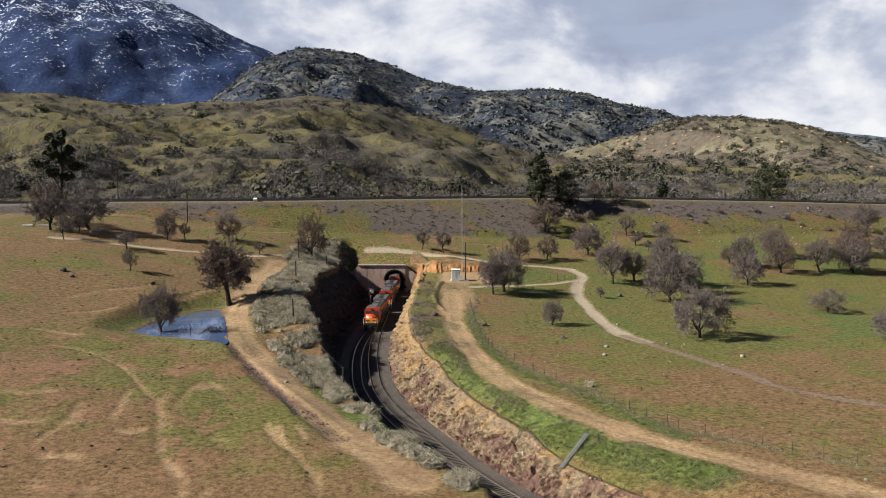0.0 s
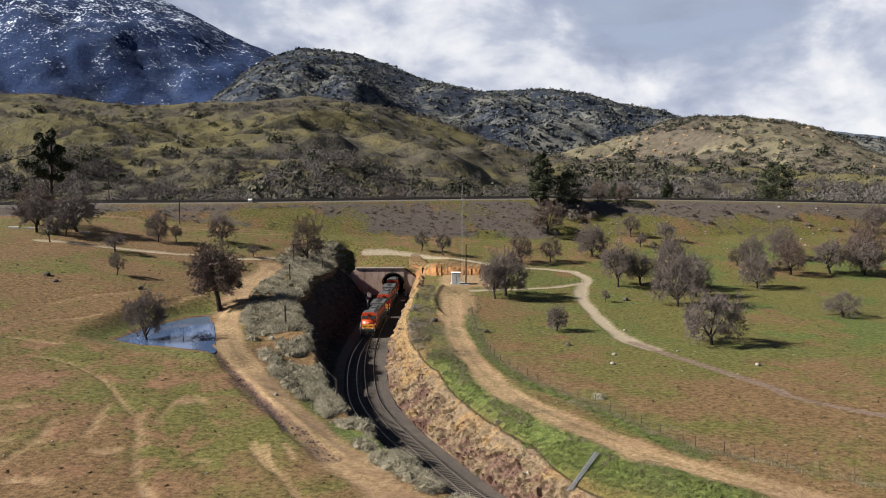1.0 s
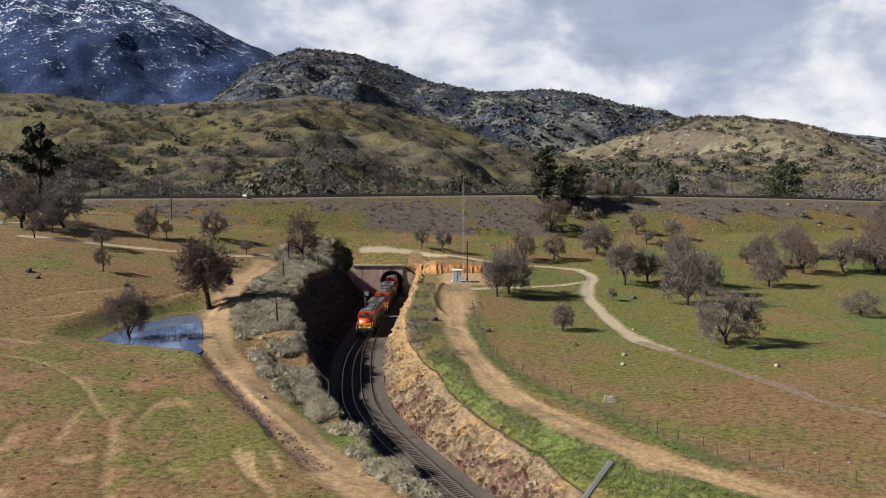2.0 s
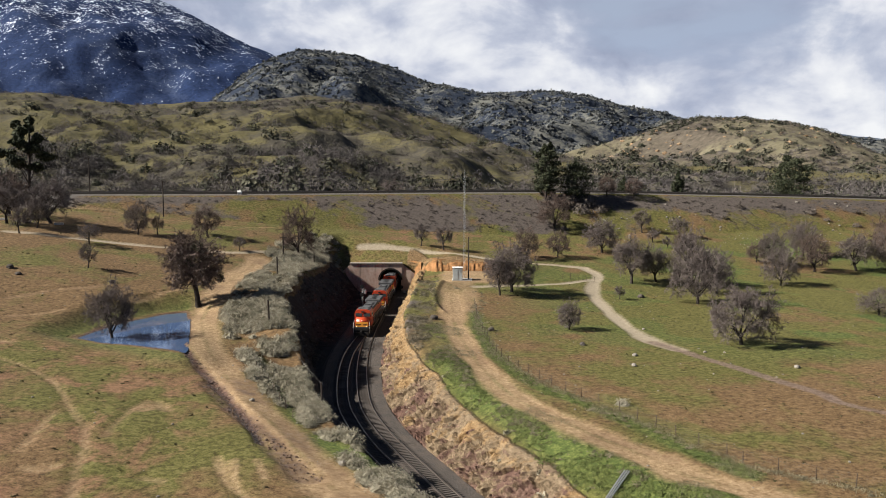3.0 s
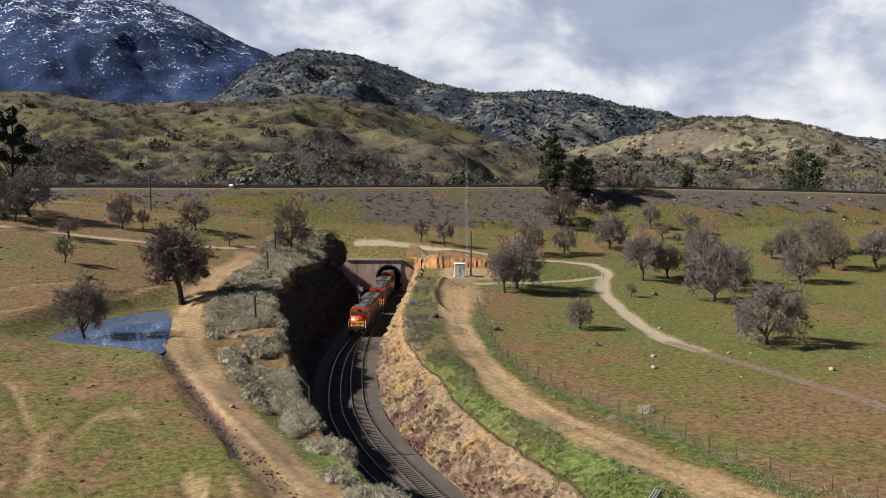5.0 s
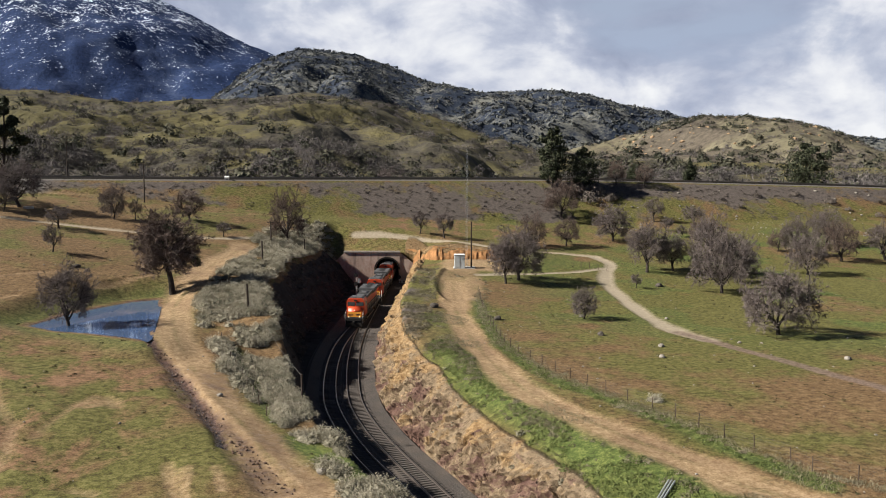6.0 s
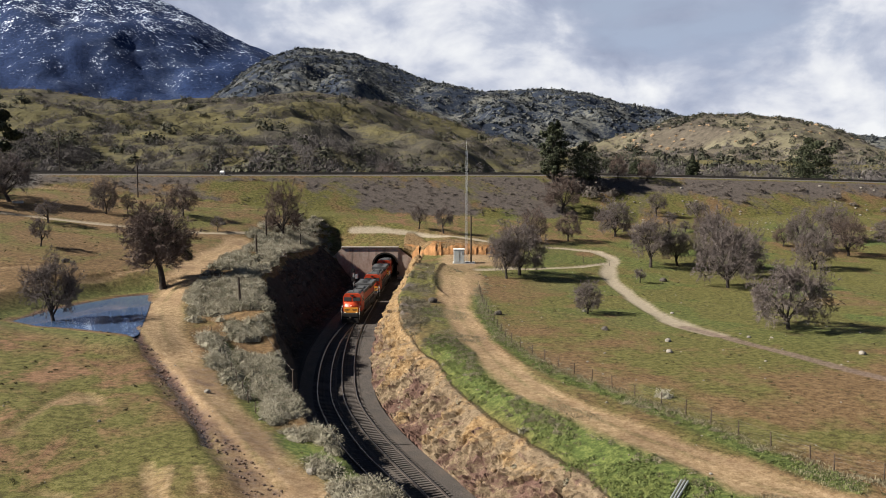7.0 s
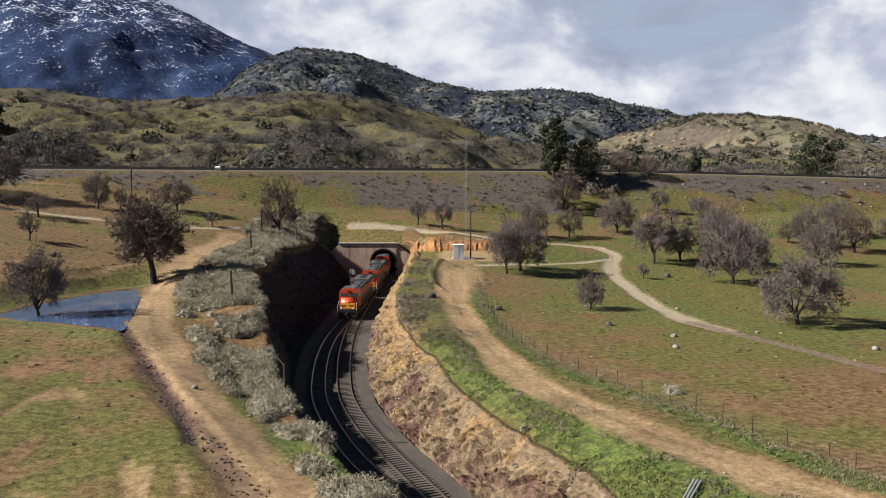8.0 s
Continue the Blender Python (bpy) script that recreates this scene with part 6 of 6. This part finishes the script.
for n_l, y0 in enumerate((FRONT, FRONT + 22.7, FRONT + 45.4, FRONT + 68.1)):
    x0, _ = on_track(LEFT_TRACK, y0 + 1)
    x1, _ = on_track(LEFT_TRACK, y0 + 21)
    yaw = math.degrees(math.atan2(-(x1 - x0), 20))
    m = pose(x0, y0, float(track_z(y0)) + 0.16, math.degrees(math.atan(0.014)), 0, yaw)
    if n_l == 0:
        loco.matrix_basis = m
    else:
        trailing = tagged(copy_thing(loco, m), "orange and black diesel locomotive coupled behind the leader")
        for o in trailing.children_recursive:
            if o.name.split(".")[0] in ("headlight", "ditch_light"):      # only the leader's lamps are lit
                o.material_slots[0].link = "OBJECT"
                o.material_slots[0].material = M_GLASS
                o["label"] = "unlit lamp"

# ---------------------------------------------------------------- line-side things
M_POLE = simple("weathered_pole", (0.060, 0.048, 0.040), 0.95, 0, 0.1, 0.3, 1.5)
M_GALV = simple("galvanised_steel", (0.50, 0.51, 0.52), 0.45, 0.7, 0.5, 0.12, 1.5)
M_CABINET = simple("grey_cabinet_paint", (0.56, 0.60, 0.60), 0.5, 0.1, 0.4, 0.1, 0.6)
M_WHITE = simple("white_paint", (0.78, 0.78, 0.75), 0.6, 0, 0.3, 0.08)
M_WIRE = simple("fence_wire", (0.16, 0.15, 0.14), 0.6, 0.6, 0.4, 0.2)
M_RUST = simple("rusty_post", (0.095, 0.070, 0.052), 0.9, 0.1, 0.2, 0.35, 4.0)


def pole(x, y, h, arms=1, r=0.18, lean=0.0, label="dark weathered timber pole with a crossarm"):
    t = thing("utility_pole", pose(x, y, ground_z(x, y), 0, lean), label, "pole", "line-side poles")
    bm = bmesh.new()
    add_tube(bm, (0, 0, -0.6), (0, 0, h), r, r * 0.72, 10)
    part("post", bm, M_POLE, t)
    for k in range(arms):
        bm = bmesh.new()
        add_box(bm, (0, -0.14, h - 0.25 - 0.6 * k), (2.2 if h > 6 else 1.5, 0.11, 0.13), None, 0.01)
        arm = part("crossarm", bm, M_POLE, t)
        for sx in (-0.9, -0.35, 0.35, 0.9):
            bm = bmesh.new()
            add_tube(bm, (sx * (1.1 if h > 6 else 0.75), -0.14, h - 0.19 - 0.6 * k), (sx * (1.1 if h > 6 else 0.75), -0.14, h - 0.02 - 0.6 * k), 0.045, 0.03, 6)
            part("insulator", bm, M_GRIME, arm)
    return t


pole(-36.7, 209.0, 4.7, 1, 0.19)
pole(-32.7, 182.5, 4.0, 0, 0.17, -1.0, "short dark timber pole standing in the sagebrush")
pole(-26.7, 146.0, 3.8, 0, 0.17, -2.0, "short dark timber pole standing in the sagebrush")
pole(-30.4, 212.5, 3.0, 0, 0.14, 0.0, "short dark timber pole standing in the sagebrush")
pole(-72.7, 237.5, 9.1, 1, 0.17)
pole(-98.5, 254.5, 11.5, 1, 0.18)
pole(-14.2, 114.5, 2.9, 0, 0.13, -1.0, "short dark timber pole at the edge of the cutting")
pole(4.45, 206.3, 9.3, 0, 0.17, 0.0, "bare dark timber pole beside the equipment cabinet")


def lattice_mast(x, y, h):
    t = thing("radio_mast", pose(x, y, 6.76), "slim galvanised lattice mast with guy wires", "mast")
    w = 0.22
    legs = [(w * math.cos(a), w * math.sin(a)) for a in (0.5, 2.6, 4.7)]
    for lx, ly in legs:
        bm = bmesh.new()
        add_tube(bm, (lx, ly, 0), (lx, ly, h), 0.013, None, 5)
        part("leg", bm, M_GALV, t)
    bm = bmesh.new()
    n = int(h / 0.45)
    for i in range(n):
        for k in range(3):
            a, b = legs[k], legs[(k + 1) % 3]
            add_tube(bm, (*a, i * 0.45), (*b, (i + 1) * 0.45), 0.006, None, 3)
    part("bracing", bm, M_GALV, t)
    for k, ang in enumerate((0.4, 2.5, 4.6)):
        bm = bmesh.new()
        gx_, gy_ = 6.5 * math.cos(ang), 6.5 * math.sin(ang)
        add_tube(bm, (0, 0, h * 0.7), (gx_, gy_, ground_z(x + gx_, y + gy_) - 6.76), 0.008, None, 3)
        part("guy_wire", bm, M_WIRE, t)
    bm = bmesh.new()
    add_tube(bm, (0, 0, h), (0, 0, h + 2.2), 0.02, 0.012, 5)
    part("antenna", bm, M_GALV, t)
    return t


lattice_mast(3.55, 206.6, 22.0)
pad = mesh_object("concrete_pad", *(lambda c, s: ([(c[0] + a * s[0] / 2, c[1] + b * s[1] / 2, c[2] + d * s[2] / 2) for d in (-1, 1) for a, b in ((-1, -1), (1, -1), (1, 1), (-1, 1))],
                   [(3, 2, 1, 0), (4, 5, 6, 7), (0, 1, 5, 4), (1, 2, 6, 5), (2, 3, 7, 6), (3, 0, 4, 7)]))((3.0, 205.6, 6.64), (4.4, 3.4, 0.24)), M_CONC)
tagged(pad, "pale concrete slab under the mast", "slab")


def cabinet():
    t = thing("equipment_cabinet", pose(2.05, 205.0, 6.76), "pale grey metal equipment shelter on a concrete slab", "cabinet")
    bm = bmesh.new()
    add_box(bm, (0, 0, 1.3), (2.1, 1.9, 2.6), None, 0.04)
    body = part("body", bm, M_CABINET, t)
    bm = bmesh.new()
    add_box(bm, (0, 0, 2.66), (2.25, 2.05, 0.12), None, 0.03)
    part("roof", bm, M_WHITE, t, "white flat roof")
    bm = bmesh.new()
    add_box(bm, (-0.45, -0.965, 1.25), (1.0, 0.04, 2.2), None, 0.01)
    door = part("door", bm, M_CABINET, t)
    bm = bmesh.new()
    add_box(bm, (-0.05, -1.0, 1.25), (0.05, 0.05, 0.22))
    part("door_handle", bm, M_GALV, door)
    bm = bmesh.new()
    for k in range(5):
        add_box(bm, (0.75, -0.965, 2.1 - 0.09 * k), (0.5, 0.03, 0.05))
    part("vent", bm, M_GALV, t)
    return t


cabinet()


def signal(x, y, z, h, heads, label):
    t = thing("railway_signal", pose(x, y, z), label, "signal", "railway signals")
    bm = bmesh.new()
    add_tube(bm, (0, 0, 0), (0, 0, h), 0.07, None, 8)
    part("mast", bm, M_GALV, t)
    bm = bmesh.new()
    add_box(bm, (0, 0, 0.12), (0.6, 0.6, 0.5), None, 0.03)
    part("base", bm, M_CONC, t)
    for k in range(heads):
        zc = h - 0.35 - 1.7 * k
        bm = bmesh.new()
        add_tube(bm, (-0.12, -0.12, zc), (-0.12, -0.17, zc), 0.42, None, 18)
        head = part("backing_disc", bm, M_BLACK, t, "round black signal head")
        bm = bmesh.new()
        add_tube(bm, (-0.12, -0.17, zc), (-0.12, -0.45, zc), 0.12, 0.13, 10)
        part("hood", bm, M_BLACK, head)
    bm = bmesh.new()
    for sx in (-0.2, 0.2):
        add_tube(bm, (sx, 0.22, 0), (sx, 0.22, h - 0.3), 0.018, None, 5)
    for k in range(int(h / 0.32)):
        add_tube(bm, (-0.2, 0.22, 0.25 + k * 0.32), (0.2, 0.22, 0.25 + k * 0.32), 0.012, None, 4)
    part("ladder", bm, M_GALV, t)
    bm = bmesh.new()
    add_box(bm, (0.55, 0.1, h - 1.5), (0.5, 0.45, 0.9), None, 0.03)
    part("relay_case", bm, M_GALV, t, "pale metal relay case")
    return t


signal(-18.6, 204.0, float(track_z(204)) - 0.5, 5.6, 2, "line-side signal mast with round black heads and a ladder")
signal(-11.2, 226.0, float(track_z(226)) - 0.5, 2.2, 1, "low signal beside the tunnel mouth")


# fences
def fence(name, label, line, spacing, height, wires=4):
    pts = spline(line, spacing)
    z = ground_z(pts[:, 0], pts[:, 1])
    t = thing(name, Matrix.Identity(4), label, "fence")
    r = np.random.default_rng(len(pts))
    bm = bmesh.new()
    add_tube(bm, (0, 0, -0.3), (0, 0, height), 0.055, 0.045, 6)
    me = bpy.data.meshes.new("post")
    bm.to_mesh(me)
    bm.free()
    me.materials.append(M_RUST)
    for (x, y), zz in zip(pts, z):
        ob = new("post", me)
        ob.matrix_basis = pose(x, y, zz, r.uniform(-3, 3), r.uniform(-3, 3), r.uniform(0, 90)) @ Matrix.Diagonal((1, 1, r.uniform(0.88, 1.08), 1))
        ob.parent = t
    for k in range(wires):
        h = height * (0.3 + 0.68 * k / max(1, wires - 1))
        bm = bmesh.new()
        for i in range(len(pts) - 1):
            add_tube(bm, (*pts[i], z[i] + h), (*pts[i + 1], z[i + 1] + h), 0.004, None, 3)
        part("wire", bm, M_WIRE, t)
    return t


fence("wire_fence", "wire stock fence on rusty posts beside the dirt road", FENCE_LINE, 3.2, 1.2)
fence("wire_fence", "sagging wire fence on thin posts above the cutting", [(-27.5, 135.5), (-25.0, 129.5), (-21.8, 122.2), (-19.0, 115.2), (-16.6, 109.5)], 3.4, 1.15, 3)
fence("wire_fence", "short stock fence beside the road bend", [(33, 212), (30.0, 213.5), (26.0, 212.5)], 2.0, 1.3, 3)

# pipes lying down the cutting face
t = thing("pipe_bundle", Matrix.Identity(4), "bundle of grey drain pipes lying down the rock face", "pipes")
for k in range(3):
    bm = bmesh.new()
    ends = np.array([(15.7, 94.4), (12.2, 89.9)]) + np.array((0.17, -0.15)) * k
    add_tube(bm, (*ends[0], ground_z(*ends[0]) + 0.35), (*ends[1], ground_z(*ends[1]) + 0.6), 0.07, None, 10)
    part("pipe", bm, M_GALV, t)

# a slack cable on the shaded bank, with its anchor post
t = thing("slack_cable", Matrix.Identity(4), "thin pale cable sagging down the shaded bank to a post", "cable")
cab_line = spline([(-23.4, 141.0), (-19.0, 127.8), (-14.2, 114.5)], 1.0)
sag = np.linspace(0, 1, len(cab_line))
cz = 7.00 + (ground_z(-14.2, 114.5) + 2.7 - 7.00) * sag - 1.0 * sag * (1 - sag)
bm = bmesh.new()
for i in range(len(cab_line) - 1):
    add_tube(bm, (*cab_line[i], cz[i]), (*cab_line[i + 1], cz[i + 1]), 0.014, None, 4)
part("cable", bm, M_WIRE, t)
bm = bmesh.new()
add_tube(bm, (*cab_line[0], ground_z(*cab_line[0]) - 0.3), (*cab_line[0], cz[0] + 0.2), 0.06, None, 6)
part("anchor_post", bm, M_RAILING, t)

# white tank and slabs beside the upper line
i_t = int(np.argmin(np.abs(UPPER_TRACK[:, 0] + 57)))
tx, ty, tz = UPPER_TRACK[i_t] + np.array((0.8, -4.2, -0.6))
t = thing("water_tank", pose(tx, ty, tz), "small white tank beside the upper railway line", "tank")
bm = bmesh.new()
add_tube(bm, (-0.55, 0, 0.62), (0.55, 0, 0.62), 0.45, None, 16)
part("shell", bm, M_WHITE, t)
bm = bmesh.new()
for sx in (-0.4, 0.4):
    add_box(bm, (sx, 0, 0.12), (0.15, 0.7, 0.34))
part("cradle", bm, M_CONC, t)
for x, y, ln, yaw in ((-99, 208.2, 3.0, 4), (-94.4, 208.5, 3.2, -2), (-86.5, 209.0, 2.0, 8), (-102.6, 207.5, 2.6, 0)):
    bm = bmesh.new()
    add_box(bm, (0, 0, 0.22), (ln, 0.6, 0.5), None, 0.05)
    me = bpy.data.meshes.new("concrete_block")
    bm.to_mesh(me)
    bm.free()
    me.materials.append(M_CONC)
    ob = new("concrete_block", me)
    ob.matrix_basis = pose(x, y, ground_z(x, y), 0, 0, yaw)
    tagged(ob, "pale concrete block lying by the track", "block", "concrete blocks")
